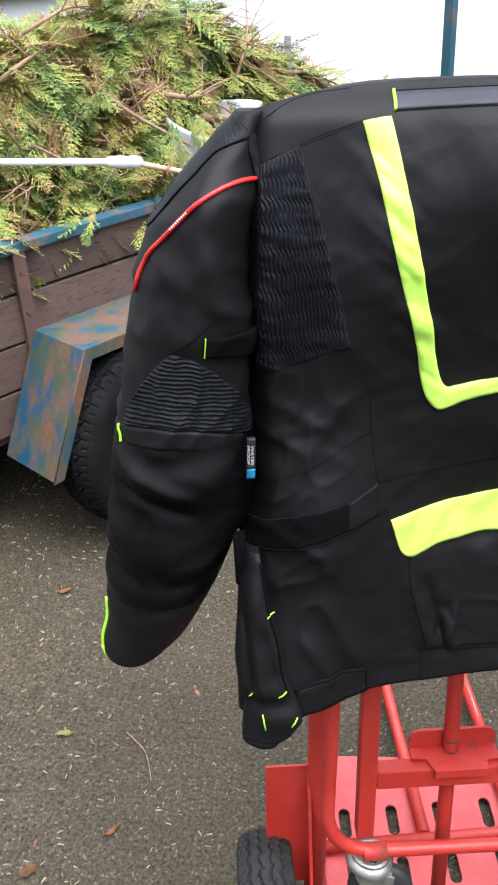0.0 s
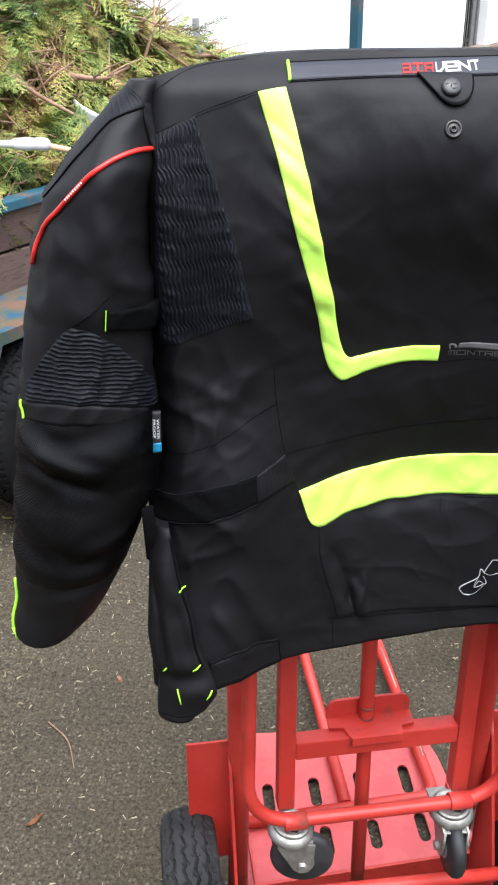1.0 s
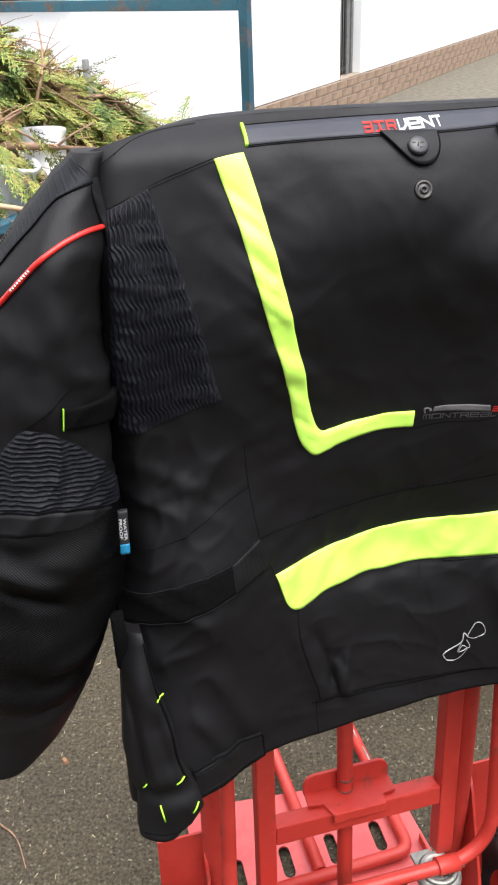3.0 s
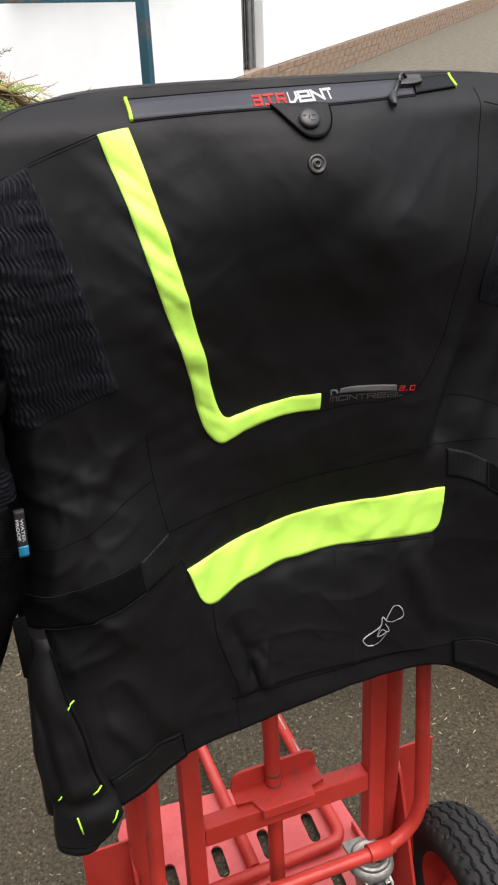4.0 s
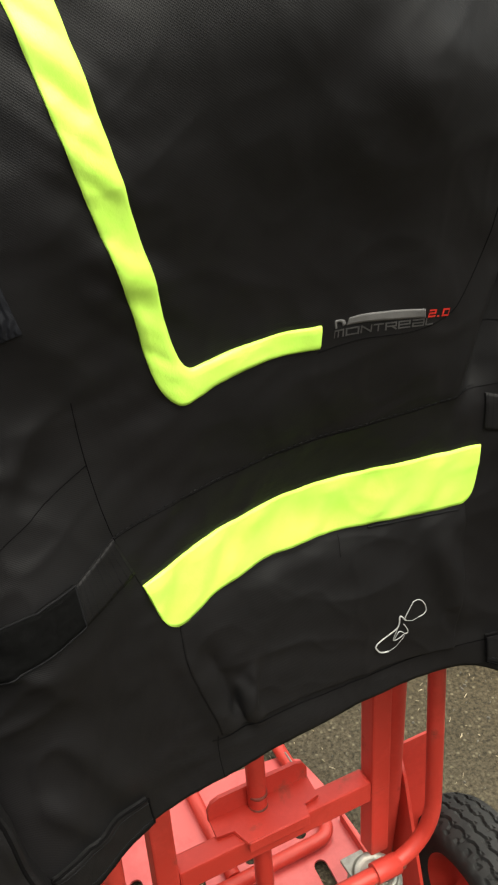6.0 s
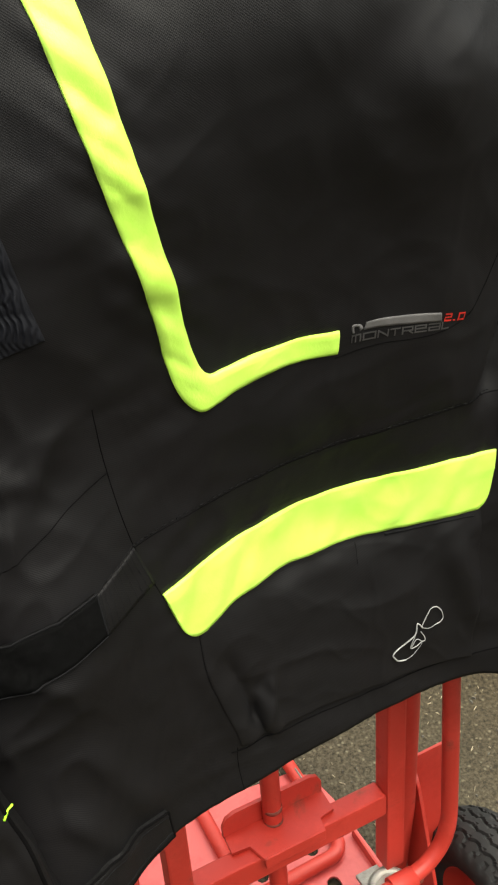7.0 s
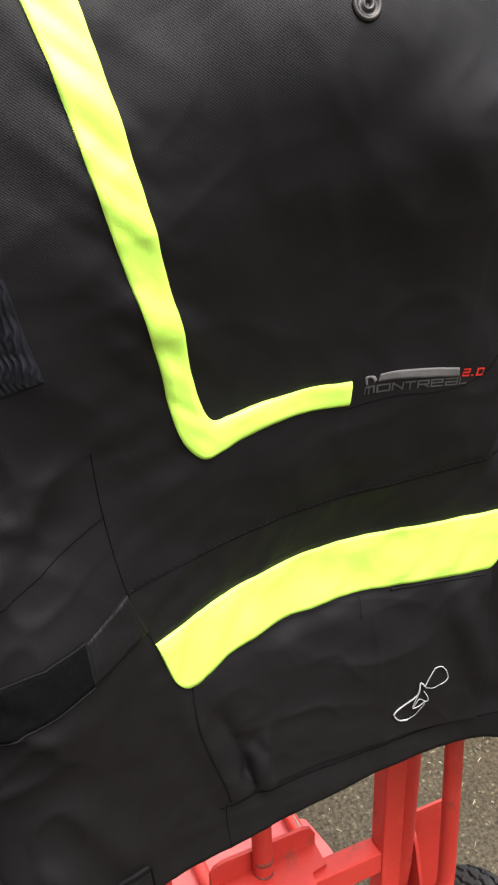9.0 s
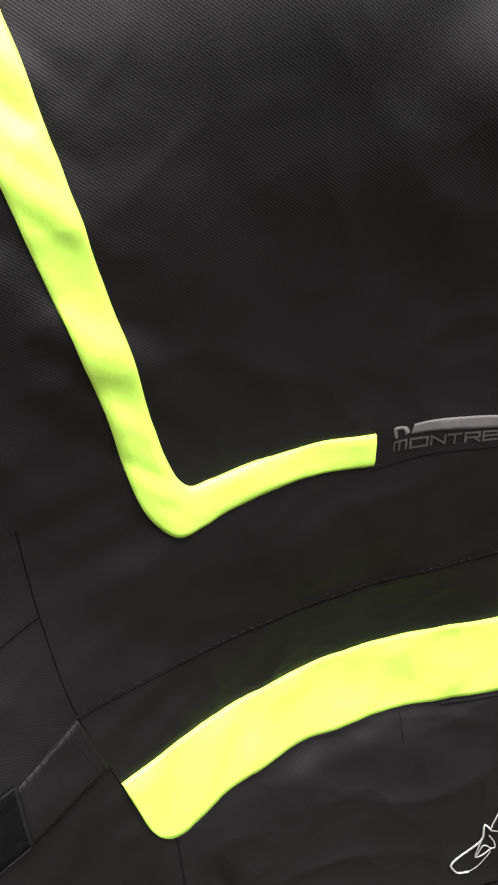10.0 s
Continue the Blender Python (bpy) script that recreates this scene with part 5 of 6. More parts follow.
    def tape(a, t, off):
        z = 1.2885 - 0.090 * a
        r = jacket_skin(s * float(np.interp(z, [1.198, 1.2235, 1.2468, 1.2745, 1.2885], [0.2800, 0.2783, 0.2772, 0.2810, 0.2840])), z)
        q = sleeve_skin(s * float(np.interp(z, [1.198, 1.244, 1.270, 1.2885], [0.2890, 0.2885, 0.2915, 0.2940])), z)
        return r.lerp(q, t) + Vector((0, -off, 0))
    part("shoulder_tape", shell(tape, 40, 8, lambda a, t: 0.0010 + 0.0016 * math.sin(math.pi * t) ** 0.6 + 0.0004 * math.sin(a * 34 + 3 * t), -0.006), black_cloth, upper, "flat tape sewn over the shoulder seam")
    # armhole seam
    seam(mirror([(-0.288, 1.277), (-0.284, 1.235), (-0.2865, 1.13), (-0.287, 1.02), (-0.29, 0.95)], -s), upper, 0.0013, off=0.0)


jacket()


# ---- the trailer behind, loaded with hedge clippings: x along its side, y into it, z up ----
TRAILER = Matrix(((0.5736, -0.8192, 0, -0.705), (0.8192, 0.5736, 0, 2.056), (0, 0, 1, 0), (0, 0, 0, 1)))


def trailer():
    t = thing("trailer", TRAILER @ Vector((0.4, 0.65, 0)), "old utility trailer with brown plank sides and worn blue steel frame", "trailer")
    m = TRAILER
    # plank sides
    for y in (0.012, 1.308):
        for z0, z1 in ((0.30, 0.405), (0.412, 0.52), (0.527, 0.642), (0.65, 0.743)):
            part("side_board", boxed((-1.4, y, z0), (1.76, y + 0.022, z1), m, 0.003), plank_wood, t)
        part("top_rail", boxed((-1.4, y - 0.014, 0.745), (1.76, y + 0.036, 0.769), m, 0.003), blue_paint, t, "worn blue steel rail")
        for x in (-1.35, -0.45, 0.0, 0.9, 1.7):
            part("stake", boxed((x - 0.022, y - 0.014, 0.27), (x + 0.012, y - 0.001, 0.744), m, 0.002), brown_steel, t)
            if y < 1:
                for z in (0.46, 0.6, 0.7):
                    part("rivet", bar([(x - 0.005, y - 0.014, z), (x - 0.005, y - 0.018, z)], 0.006, 8, m), brown_steel, t)
    for x in (-1.4, 1.72):
        for z0, z1 in ((0.30, 0.405), (0.412, 0.52), (0.527, 0.642), (0.65, 0.743)):
            part("end_board", boxed((x, 0.036, z0), (x + 0.022, 1.306, z1), m, 0.003), plank_wood, t)
    part("bed", boxed((-1.4, 0.036, 0.27), (1.74, 1.306, 0.298), m, 0.002), plank_wood, t)
    # rails hang deep under the bed, sized to block light from behind
    part("chassis", boxed((-1.4, 0.30, 0.13), (1.74, 0.36, 0.268), m, 0.004), dark_steel, t)
    part("chassis", boxed((-1.4, 0.98, 0.13), (1.74, 1.04, 0.268), m, 0.004), dark_steel, t)
    part("axle", bar([(0.178, -0.2, 0.262), (0.178, 1.52, 0.262)], 0.025, 14, m), dark_steel, t)
    # head frame of square tube
    for y in (0.0, 1.33):
        part("head_post", boxed((1.765, y - 0.017, 0.25), (1.799, y + 0.017, 1.62), m, 0.003), blue_paint, t)
    part("head_bar", boxed((1.766, 0.0175, 1.182), (1.798, 1.3125, 1.220), m, 0.003), blue_paint, t, "worn blue steel bar between the posts")
    for y0, s in ((-0.205, 1), (1.355, -1)):
        # folded mudguard: flat top, two sloped ends, lip along the outer edge
        ya, yb = (y0, 0.0) if s > 0 else (y0, y0 + 0.205)
        prof = [(-0.14, 0.262), (0.0, 0.552), (0.34, 0.552), (0.48, 0.262)]
        bm = bmesh.new()
        under = [(-0.1365, 0.26), (0.0025, 0.548), (0.3375, 0.548), (0.4765, 0.26)]
        rows = [[bm.verts.new(m @ Vector((x, y, z))) for x, z in line] for line, y in ((prof, ya), (prof, yb), (under, yb), (under, ya))]
        for i in range(4):
            a, b = rows[i], rows[(i + 1) % 4]
            for q in range(3):
                bm.faces.new((a[q], b[q], b[q + 1], a[q + 1]))
        bm.faces.new([r[0] for r in rows])
        bm.faces.new([r[3] for r in rows][::-1])
        guard = part("mudguard", bm, fender_paint, t, "rusted mudguard with flaking blue paint")
        lip_y = ya if s > 0 else yb
        lip = [(-0.142, 0.258), (0.0, 0.556), (0.34, 0.556), (0.482, 0.258), (0.454, 0.258), (0.325, 0.527), (0.015, 0.527), (-0.114, 0.258)]
        part("guard_lip", flat([lip], 0.004, m @ Matrix(((1, 0, 0, 0), (0, 0, -1, lip_y), (0, 1, 0, 0), (0, 0, 0, 1))), 0.0005), fender_paint, guard)
        yc = -0.163 if s > 0 else 1.49
        wm = m @ Matrix(((1, 0, 0, 0.178), (0, 0, 1, yc), (0, 1, 0, 0.262), (0, 0, 0, 1)))
        wheel = part("wheel", lathe(bmesh.new(), [(0.03, -0.05), (0.09, -0.06), (0.11, -0.03), (0.15, -0.03), (0.162, -0.06), (0.162, 0.06), (0.15, 0.03), (0.11, 0.03), (0.03, 0.05)], 40, wm), dark_steel, t)
        part("tyre", tyre(bmesh.new(), 0.262, 0.165, wm, 5, 288, 4), trailer_rubber, wheel, "black road tyre with a blocked tread")
    return t


trailer()


def heap(x, y):
    """Height of the load over the trailer's bed."""
    top = 0.47 * gauss(x, 0.62, 1.0) * (1 - 0.7 * ease(1.3, 1.72, x))
    side = ease(-0.04, 0.32, y) * ease(1.36, 1.05, y)
    bumps = 0.07 * noise.noise((x * 2.6, y * 2.6, 0.5)) + 0.03 * noise.noise((x * 7, y * 7, 2.5))
    return 0.66 + (top * (1 - 0.32 * ease(0.35, 0.9, y) - 0.06 * ease(0.25, 0.6, x) * ease(1.0, 0.7, x)) + bumps + 0.02) * side


def frond(rng, length):
    """A flat spray of a conifer along x: (verts, faces)."""
    v, f = [], []

    def blade(p, q, w):
        a, b = np.array(p), np.array(q)
        side = np.cross(b - a, (0, 0, 1.0))
        side = side / (np.linalg.norm(side) + 1e-9) * w
        k = len(v)
        v.extend([a - side * 0.6, a + side * 0.6, a * 0.45 + b * 0.55 + side, b, a * 0.45 + b * 0.55 - side])
        f.append((k, k + 1, k + 2, k + 3, k + 4))
    bend = rng.uniform(-0.25, 0.25)
    droop = rng.uniform(0.1, 0.5)

    def stem(s):
        return np.array((s * length, bend * length * s * s, -droop * length * s * s * 0.6))
    n = int(9 + length * 26)
    for k in range(n):
        s = (k + 0.5) / n
        blade(stem(k / n), stem((k + 1.15) / n), 0.0022)
        for side in (-1, 1):
            reach = length * 0.36 * (1 - s) ** 0.7 * rng.uniform(0.7, 1.15) + 0.012
            ang = side * rng.uniform(0.55, 0.85) + bend * s
            tip = stem(s) + reach * np.array((math.cos(ang), math.sin(ang), rng.uniform(-0.25, 0.1)))
            m = max(2, int(reach / 0.013))
            for i in range(m):
                p, q = stem(s) + (tip - stem(s)) * i / m, stem(s) + (tip - stem(s)) * (i + 1.25) / m
                blade(p, q, 0.0016)
                for s2 in (-1, 1):
                    a2 = ang + s2 * 0.65
                    r2 = rng.uniform(0.008, 0.017) * (1 - 0.5 * i / m)
                    blade(p, p + r2 * np.array((math.cos(a2), math.sin(a2), rng.uniform(-0.2, 0.2))), 0.0015)
    return np.array(v), f


def clippings():
    rng = random.Random(5)
    kinds = [frond(rng, ln) for ln in (0.08, 0.10, 0.12, 0.14, 0.17, 0.2, 0.09, 0.13)]
    verts, faces = [], []
    count = 0
    for i in range(3100):
        x, y = rng.uniform(-0.55, 1.62), rng.uniform(0.12, 1.1)
        if i < 2300:
            x, y = rng.uniform(-0.2, 1.66), rng.uniform(0.09, 0.62)
        if i < 720:
            x, y = rng.uniform(-0.5, 1.3), rng.uniform(0.045, 0.2)
        z = heap(x, y) + rng.uniform(-0.03, 0.05)
        kv, kf = kinds[rng.randrange(len(kinds))]
        slope = Vector((heap(x + 0.04, y) - heap(x - 0.04, y), heap(x, y + 0.04) - heap(x, y - 0.04), 0)) / 0.08
        head = math.atan2(-slope.y, -slope.x) + rng.gauss(0, 0.9) if y > 0.2 else rng.choice((0, math.pi)) + rng.gauss(0, 0.6)
        m = TRAILER @ pose(x, y, z) @ Euler((rng.gauss(0, 0.5), rng.gauss(-0.1, 0.35) + min(0.7, slope.length * 0.6), head), "XYZ").to_matrix().to_4x4()
        if i < 16:
            # a few short sprays over the rail
            kv, kf = kinds[(0, 6, 1)[i % 3]]
            x = rng.uniform(-0.5, 0.62) if i > 5 else rng.uniform(-0.5, -0.12)
            m = TRAILER @ pose(x, rng.uniform(0.01, 0.05), 0.782) @ Euler((rng.gauss(0, 0.4), rng.uniform(0.1, 0.5), -1.2 + rng.gauss(0, 0.9)), "XYZ").to_matrix().to_4x4()
        elif i < 28:
            # sprays hanging in front of the tubs
            m = TRAILER @ pose(rng.uniform(0.5, 0.78), rng.uniform(0.0, 0.06), rng.uniform(0.86, 0.97)) @ Euler((rng.gauss(0, 0.4), rng.uniform(0.7, 1.3), rng.gauss(-1.2, 0.6)), "XYZ").to_matrix().to_4x4()
        elif i < 50:
            # loose sprays at the head end
            m = TRAILER @ pose(rng.uniform(1.5, 1.7), rng.uniform(0.06, 0.4), rng.uniform(0.77, 0.82)) @ Euler((rng.gauss(0, 0.5), rng.uniform(-0.55, 0.0), rng.uniform(0, 6.28)), "XYZ").to_matrix().to_4x4()
        a = np.array(m)
        w = kv @ a[:3, :3].T + a[:3, 3]
        base = count
        verts.append(w)
        faces.extend([tuple(base + k for k in q) for q in kf])
        count += len(kv)
    me = bpy.data.meshes.new("conifer_clippings")
    me.from_pydata(np.concatenate(verts).tolist(), [], faces)
    me.materials.append(conifer_green)
    ob = new("conifer_clippings", me)
    tagged(ob, "heap of fresh green conifer hedge clippings piled in the trailer", "clippings", kind="stuff")
    # thin bare twigs through the heap
    bm = bmesh.new()
    for i in range(820):
        x, y = rng.uniform(-0.3, 1.55), rng.uniform(0.08, 0.6)
        p = Vector((x, y, heap(x, y) + rng.uniform(-0.01, 0.04)))
        way = Vector((rng.gauss(0, 1), rng.gauss(0, 0.7), rng.gauss(-0.2, 0.2))).normalized()
        ln = rng.uniform(0.06, 0.24)
        kink = Vector((rng.gauss(0, 1), rng.gauss(0, 1), rng.gauss(0, 1))) * ln * 0.12
        tube(bm, [p, p + way * ln * 0.4 + kink, p + way * ln * 0.75 - kink * 0.5, p + way * ln], rng.uniform(0.0012, 0.003) * (1.7 if i % 9 == 0 else 1), 5, TRAILER, 0.4)
    tw = part("bare_twigs", bm, bark)
    tagged(tw, "thin bare red-brown twigs tangled through the clippings", "twigs", kind="stuff")
    # filler sheet under the sprays; the heap's inner shade is in its colour
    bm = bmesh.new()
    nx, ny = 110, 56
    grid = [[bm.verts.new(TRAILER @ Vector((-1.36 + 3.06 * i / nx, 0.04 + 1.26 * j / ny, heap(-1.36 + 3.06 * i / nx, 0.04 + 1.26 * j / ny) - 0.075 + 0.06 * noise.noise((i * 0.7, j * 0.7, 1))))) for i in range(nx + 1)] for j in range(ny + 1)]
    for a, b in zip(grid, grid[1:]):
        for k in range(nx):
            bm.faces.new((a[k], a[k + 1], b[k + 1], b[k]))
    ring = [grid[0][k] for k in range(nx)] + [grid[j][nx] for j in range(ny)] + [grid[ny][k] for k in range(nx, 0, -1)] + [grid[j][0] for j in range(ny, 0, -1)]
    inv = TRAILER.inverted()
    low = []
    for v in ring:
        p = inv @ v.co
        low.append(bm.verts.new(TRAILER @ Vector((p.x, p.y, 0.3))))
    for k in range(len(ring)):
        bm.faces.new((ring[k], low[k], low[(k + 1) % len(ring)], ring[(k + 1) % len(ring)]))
    inner = part("clippings_filler", bm, plain("heap_shade_colour", (0.012, 0.016, 0.008), (0.07, 0.05, 0.028), 45.0, 0.9, 1.0), None)
    tagged(inner, "dark filler sheet under the sprays, the heap's inner shade put in its colour", "clippings", kind="stuff")


clippings()


def cut_branch(points, r, fork=None):
    pts = [p for p in rounded([TRAILER @ Vector(q) for q in points], 0.05, 5)]
    t = thing("cut_branch", pts[0], "bare red-brown conifer branch lying on the clippings", "branch", "cut branches")
    part("limb", bar(pts, r, 9, Matrix(), 0.45), bark, t)
    part("cut_end", bar([pts[0] - (pts[1] - pts[0]).normalized() * 0.002, pts[0]], r * 0.93, 9), cut_wood, t)
    rng = random.Random(int(points[0][0] * 1000))
    for k in range(3):
        q = pts[int(len(pts) * (0.3 + 0.2 * k))]
        way = Vector((rng.uniform(-1, 1), rng.uniform(-1, 1), rng.uniform(0.1, 0.8))).normalized()
        part("twig", bar([q, q + way * 0.06 + Vector((0, 0, 0.005)), q + way * 0.13], r * 0.4, 6, Matrix(), 0.4), bark, t)


for pts, r in (([(0.46, 0.36, 1.17), (0.42, 0.25, 1.06), (0.47, 0.12, 0.97), (0.55, -0.01, 0.89)], 0.009),
               ([(0.75, 0.22, 1.06), (0.95, 0.24, 1.08), (1.15, 0.3, 1.08)], 0.007), ([(0.9, 0.16, 1.0), (1.0, 0.2, 1.1), (1.06, 0.26, 1.2)], 0.005),
               ([(0.7, 0.1, 0.93), (0.86, 0.08, 0.9), (1.05, 0.06, 0.86)], 0.011), ([(0.1, 0.2, 1.07), (0.3, 0.26, 1.13), (0.55, 0.3, 1.16)], 0.006),
               ([(0.85, 0.3, 1.14), (1.0, 0.2, 1.03), (1.1, 0.1, 0.93)], 0.006), ([(1.1, 0.2, 0.99), (1.3, 0.22, 0.97), (1.5, 0.25, 0.9)], 0.006),
               ([(1.2, 0.3, 1.04), (1.35, 0.2, 0.93), (1.45, 0.1, 0.83)], 0.005), ([(0.6, 0.14, 1.0), (0.68, 0.1, 0.98), (0.8, 0.12, 1.0)], 0.008),
               ([(0.3, 0.32, 1.17), (0.5, 0.38, 1.22), (0.72, 0.4, 1.2)], 0.005), ([(0.98, 0.42, 1.08), (1.08, 0.42, 1.16), (1.1, 0.46, 1.24)], 0.003)):
    cut_branch(pts, r)


def loose_load():
    # pruning pole: white sleeve with a taped end, then bare wood
    pole = thing("pole", TRAILER @ Vector((0.2, 0.1, 0.9)), "white sleeved wooden pole with a taped end on the clippings", "pole")
    a, b, c = (-0.35, 0.27, 0.985), (0.362, 0.004, 0.882), (0.60, -0.09, 0.80)
    pts = [Vector(a).lerp(Vector(b), k / 8) for k in range(9)]
    part("white_sleeve", bar(pts, 0.009, 14, TRAILER), white_plastic, pole)
    part("wooden_end", bar([b, c], 0.0075, 12, TRAILER, 0.9), cut_wood, pole)
    e = Vector(b) - Vector(a)
    e.normalize()
    m = TRAILER @ Matrix.Translation(b) @ e.to_track_quat("Z", "Y").to_matrix().to_4x4()
    part("tape_wrap", lathe(bmesh.new(), [(0.008, -0.07), (0.013, -0.06), (0.0155, -0.03), (0.014, -0.01), (0.0165, 0.006), (0.013, 0.022), (0.007, 0.027)], 18, m), white_plastic, pole)
    # tubs half buried in the clippings
    for x, y, z, r, turn in ((0.66, 0.16, 0.74, 0.1, 18), (0.86, 0.14, 0.76, 0.085, -10)):
        tub = thing("plastic_tub", TRAILER @ Vector((x, y, z)), "white plastic tub half buried in the clippings", "tub", "tubs in the trailer")
        tm = TRAILER @ pose(x, y, z, turn, 12, 0)
        part("tub_wall", lathe(bmesh.new(), [(r * 0.82, 0), (r * 0.95, 0.16), (r, 0.17), (r, 0.18), (r * 0.96, 0.18), (r * 0.92, 0.16), (r * 0.78, 0.006), (r * 0.82, 0)], 40, tm), white_plastic, tub)
        part("tub_floor", lathe(bmesh.new(), [(0.002, 0.0), (r * 0.8, 0.0), (r * 0.8, 0.005), (0.002, 0.005)], 40, tm), white_plastic, tub)
    stub = part("wooden_stake", bar([(1.22, 0.235, 0.6), (1.215, 0.232, 0.9), (1.21, 0.23, 1.085)], 0.0125, 10, TRAILER, 0.9), grey_pipe, None)
    tagged(stub, "weathered grey wooden stake standing in the clippings", "stake")


loose_load()

# ---- the white house wall behind: x along it, y into it ----
WALL = Matrix(((0.545, -0.8385, 0, 1.841), (0.8385, 0.545, 0, 9.266), (0, 0, 1, 0), (0, 0, 0, 1)))


def house_wall():
    w1 = part("wall_rendered", boxed((-11, 0.0, 0.305), (-0.6, 0.25, 4.2), WALL, 0.01), white_render)
    tagged(w1, "white rendered house wall above a brick plinth", "wall", kind="structure")
    w2 = part("wall_rendered", boxed((-0.1, 0.0, 0.305), (26, 0.25, 4.2), WALL, 0.01), white_render)
    tagged(w2, "white rendered house wall above a brick plinth", "wall", kind="structure")
    core = part("plinth", boxed((-11, -0.010, -0.05), (26, 0.24, 0.300), WALL), mortar)
    tagged(core, "low buff-red brick plinth under the white wall", "plinth", kind="structure")
    # added sheet: its paler colour brightens the far asphalt along the wall
    strip = part("pavement", boxed((-3.5, -2.4, -0.03), (26, -0.02, 0.006), WALL), plain("pale_far_ground", (0.085, 0.077, 0.060), (0.165, 0.146, 0.115), 16.0, 0.95, 0.5, 0.0, 0.15))
    tagged(strip, "paler sheet added over the far asphalt to brighten it along the wall", "pavement", kind="structure")
    # capping course under the render, then bricks
    bm = bmesh.new()
    box(bm, (-0.1095, -0.016, -0.0325), (0.1095, 0.03, 0.0325), Matrix(), 0.005)
    brick = bpy.data.meshes.new("brick")
    bm.to_mesh(brick)
    bm.free()
    brick.materials.append(brick_face)
    rng = random.Random(3)
    rest = bmesh.new()
    for row in range(4):
        for k in range(-48, 90):
            s = k * 0.229 + (0.1145 if row % 2 else 0)
            m = WALL @ Matrix.Translation((s, rng.uniform(-0.003, 0.003), 0.038 + 0.075 * row))
            if -3.2 < s < 12.5:
                ob = new("brick", brick)
                ob.matrix_world = m
                ob.parent = core
            else:
                box(rest, (-0.1095, -0.016, -0.0325), (0.1095, 0.03, 0.0325), m)
    far = part("far_bricks", rest, brick_face, core)
    tagged(far, kind="stuff")
    for a, b in ((-7.6, -4.3), (-3.92, -1.7)):
        sill = part("window_sill", boxed((a, -0.05, 1.185), (b, 0.02, 1.19), WALL), mortar)
        tagged(sill, "brick window sill standing out from the white wall", "sill", kind="structure")
        n = int((b - a) / 0.075)
        sb = bpy.data.meshes.new("sill_brick")
        bm = boxed((-0.034, -0.07, 0.0), (0.034, 0.03, 0.07), Matrix(), 0.004)
        bm.to_mesh(sb)
        bm.free()
        sb.materials.append(brick_face)
        for k in range(n):
            ob = new("sill_brick", sb)
            ob.matrix_world = WALL @ Matrix.Translation((a + 0.0375 + 0.075 * k, rng.uniform(-0.002, 0.002), 1.19)) @ pose(0, 0, 0, -4, 0, 0)
            ob.parent = sill
    # narrow passage with an iron gate and a pale timber screen
    step = part("threshold", boxed((-0.6, -0.01, 0.3), (-0.1, 0.26, 0.312), WALL, 0.003), mortar)
    tagged(step, "worn threshold in the passage", "threshold", kind="structure")
    gate = thing("iron_gate", WALL @ Vector((-0.35, 0.1, 0.312)), "black iron gate with upright bars in the passage", "gate")
    for z in (0.36, 1.0, 1.6, 2.2):
        part("gate_rail", boxed((-0.58, 0.09, z), (-0.27, 0.11, z + 0.03), WALL, 0.002), iron, gate)
    for k in range(7):
        part("gate_bar", bar([(-0.57 + 0.048 * k, 0.1, 0.32), (-0.57 + 0.048 * k, 0.1, 2.25)], 0.008, 8, WALL), iron, gate)
    screen = thing("timber_screen", WALL @ Vector((-0.18, 0.1, 0.312)), "weathered pale timber boards beside the gate", "screen")
    for k, x in enumerate((-0.25, -0.195, -0.14)):
        part("screen_board", boxed((x - 0.021, 0.08 + 0.01 * (k % 2), 0.313), (x + 0.021, 0.1 + 0.01 * (k % 2), 2.3), WALL, 0.003), grey_pipe, screen)
    # backing added to keep the passage dark; the darkness is in its colour
    hedge = part("passage_backing", boxed((-2.2, 1.6, 0.0), (1.6, 1.7, 4.0), WALL), plain("dark_green_backing", (0.015, 0.02, 0.01), (0.04, 0.045, 0.025), 6.0, 0.9, 0.6))
    tagged(hedge, "dark green backing added to close off the passage", "wall", kind="structure")


house_wall()


# ---- unseen walls added behind and beside the camera to block low sky light ----
def sky_block_walls():
    stone = plain("weathered_grey_render", (0.10, 0.095, 0.085), (0.16, 0.15, 0.135), 1.5, 0.9, 0.5)
    for lo, hi in (((-9, -4.3, 0), (9.5, -4.0, 3.4)), ((-9.3, -4.3, 0), (-9, 4.0, 3.4))):
        w = part("wall_sky_block", boxed(lo, hi, Matrix(), 0.01), stone)
        tagged(w, "plain weathered grey wall, unseen, added to block low sky light", "wall", kind="structure")


sky_block_walls()


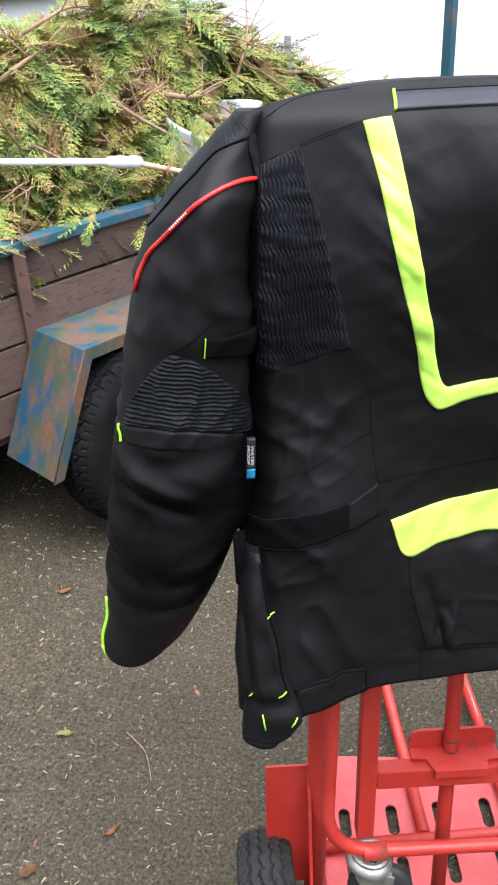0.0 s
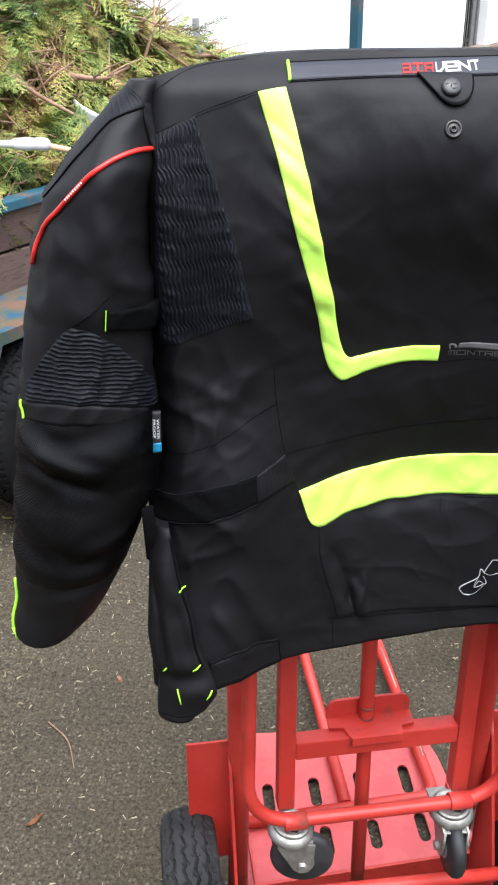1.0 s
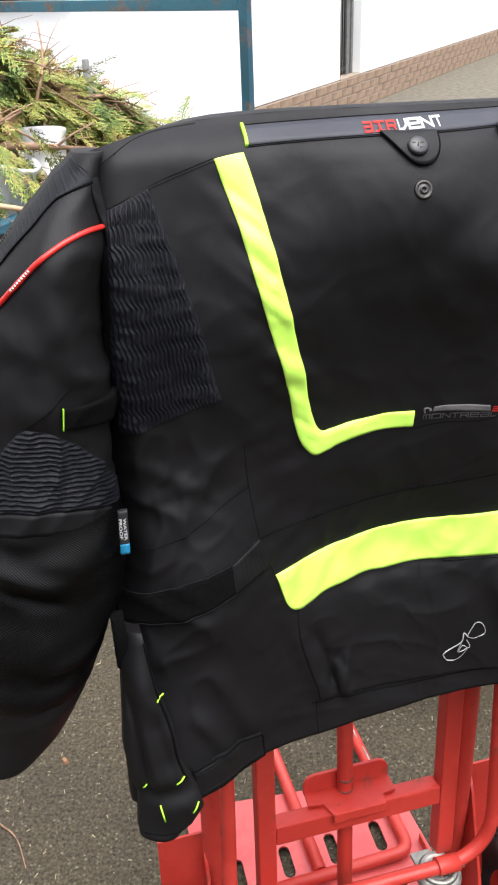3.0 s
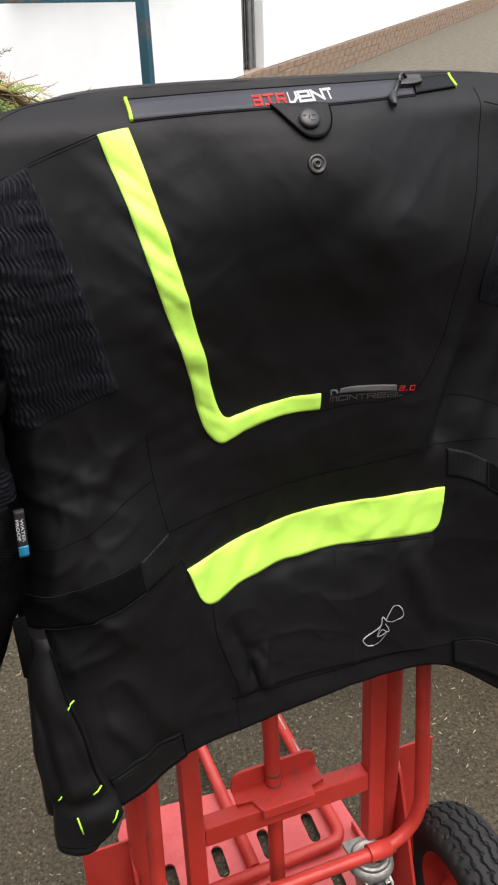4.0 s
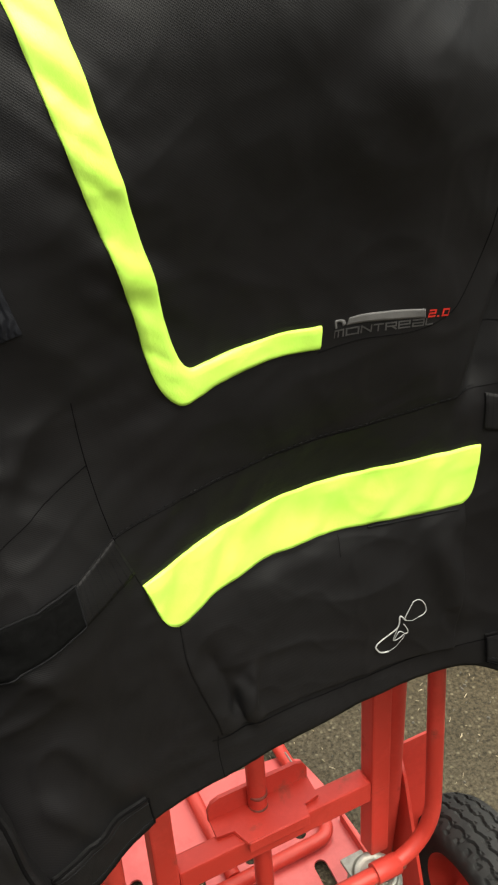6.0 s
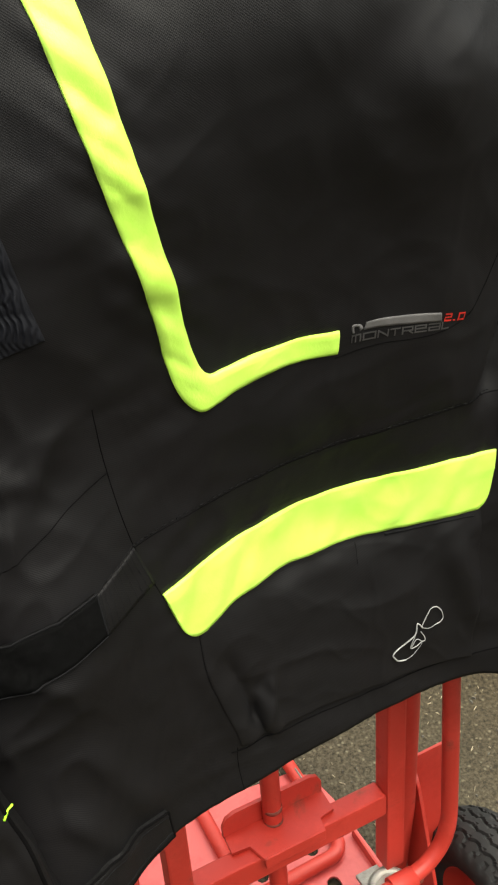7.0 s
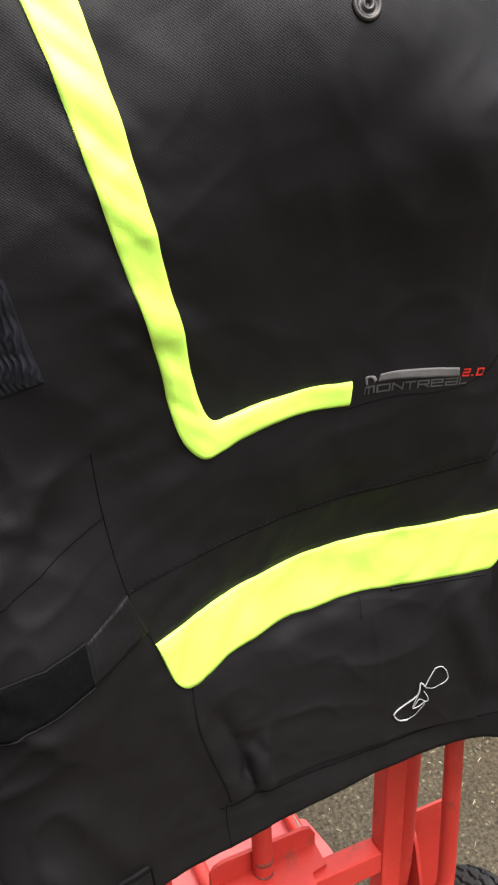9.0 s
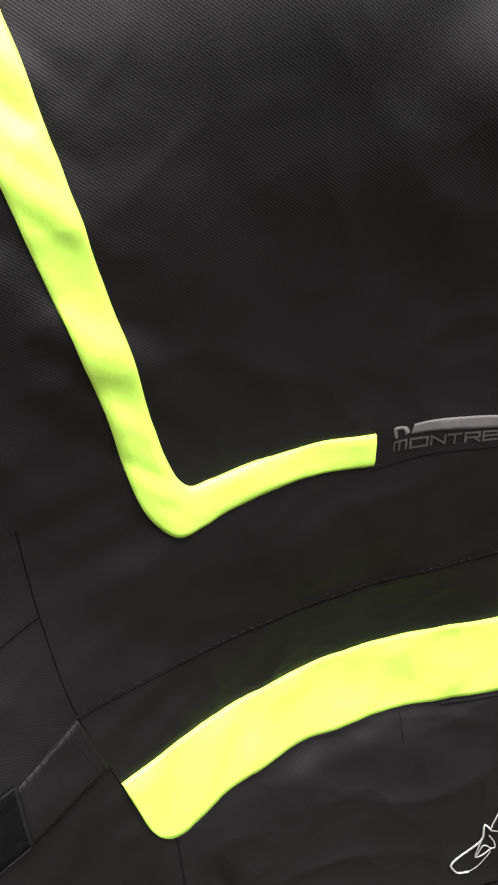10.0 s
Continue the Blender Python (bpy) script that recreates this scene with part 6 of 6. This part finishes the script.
# ---- litter on the yard ----
def litter():
    rng = random.Random(11)

    def scatter(name, material, count, size, area, label, category, flatness, narrow=(0.2, 0.7)):
        verts, faces = [], []
        for i in range(count):
            x, y = rng.uniform(*area[0]), rng.uniform(*area[1])
            s, asp, a = rng.uniform(*size), rng.uniform(*narrow), rng.uniform(0, 6.3)
            c, d = math.cos(a), math.sin(a)
            k = len(verts)
            h = s * flatness
            for px, py, pz in ((-1, -1, 0), (1, -0.8, 0), (1, 1, 0), (-0.9, 0.9, 0), (-0.6, -0.6, h), (0.7, -0.5, h * 1.2), (0.6, 0.6, h), (-0.5, 0.5, h * 0.8)):
                qx, qy = px * s * rng.uniform(0.8, 1.2), py * s * asp * rng.uniform(0.8, 1.2)
                verts.append((x + c * qx - d * qy, y + d * qx + c * qy, 0.0015 + pz if pz else -0.002))
            faces += [(k + 4, k + 5, k + 6, k + 7)] + [(k + i, k + (i + 1) % 4, k + 4 + (i + 1) % 4, k + 4 + i) for i in range(4)]
        me = bpy.data.meshes.new(name)
        me.from_pydata(verts, [], faces)
        me.materials.append(material)
        tagged(new(name, me), label, category, kind="stuff")
    area = ((-1.6, 2.2), (0.5, 3.6))
    scatter("wood_chips", chip_pale, 8200, (0.0013, 0.0072), area, "pale wood splinters and straw scattered on the asphalt", "litter", 0.07, (0.05, 0.15))
    scatter("grit", chip_stone, 6500, (0.0012, 0.0036), area, "loose grey grit on the asphalt", "grit", 0.7)
    scatter("dead_leaves", leaf_dry, 26, (0.006, 0.013), area, "small dry brown leaves lying on the asphalt", "leaves", 0.25)
    for k, pts in enumerate(([(-0.334, 1.337, 0.003), (-0.29, 1.30, 0.006), (-0.277, 1.281, 0.004), (-0.258, 1.232, 0.003)], [(0.793, 1.365, 0.003), (0.777, 1.32, 0.005), (0.773, 1.274, 0.004), (0.79, 1.24, 0.003)])):
        tw = part("fallen_twig", bar(rounded(pts, 0.012, 3), 0.0017, 6, Matrix(), 0.5), bark)
        tagged(tw, "thin reddish twig lying on the asphalt", "twig", "fallen twigs")
    for x, y, a, wide, skin, tone in ((-0.605, 1.741, 25, 0.30, leaf_orange, "orange"), (-0.457, 1.319, 15, 0.36, leaf_yellow, "yellow-green"), (-0.421, 1.03, 60, 0.62, leaf_dry, "brown"), (-0.62, 2.0, 160, 0.25, leaf_yellow, "yellow-green"), (-0.3, 1.12, 50, 0.2, leaf_orange, "orange")):
        bm = bmesh.new()
        rows = []
        for k in range(9):
            u = -1 + k / 4
            w = wide * (1 - u * u) ** 0.7 * (1 + 0.25 * math.sin(5 * k + a)) + 0.03
            rows.append([bm.verts.new(pose(x, y, 0.003, 4, 3, a) @ Vector((0.017 * u, 0.017 * w * v, 0.003 * u * u + 0.0035 * abs(v) + 0.002 * math.sin(3 * u + a)))) for v in (-1, -0.5, 0, 0.5, 1)])
        for p, r in zip(rows, rows[1:]):
            for k in range(4):
                bm.faces.new((p[k], p[k + 1], r[k + 1], r[k]))
        bmesh.ops.solidify(bm, geom=bm.faces[:], thickness=0.0005)
        leaf = part("dry_leaf", bm, skin)
        tagged(leaf, "single dry curled " + tone + " leaf on the asphalt", "leaf", "dry leaves")


litter()
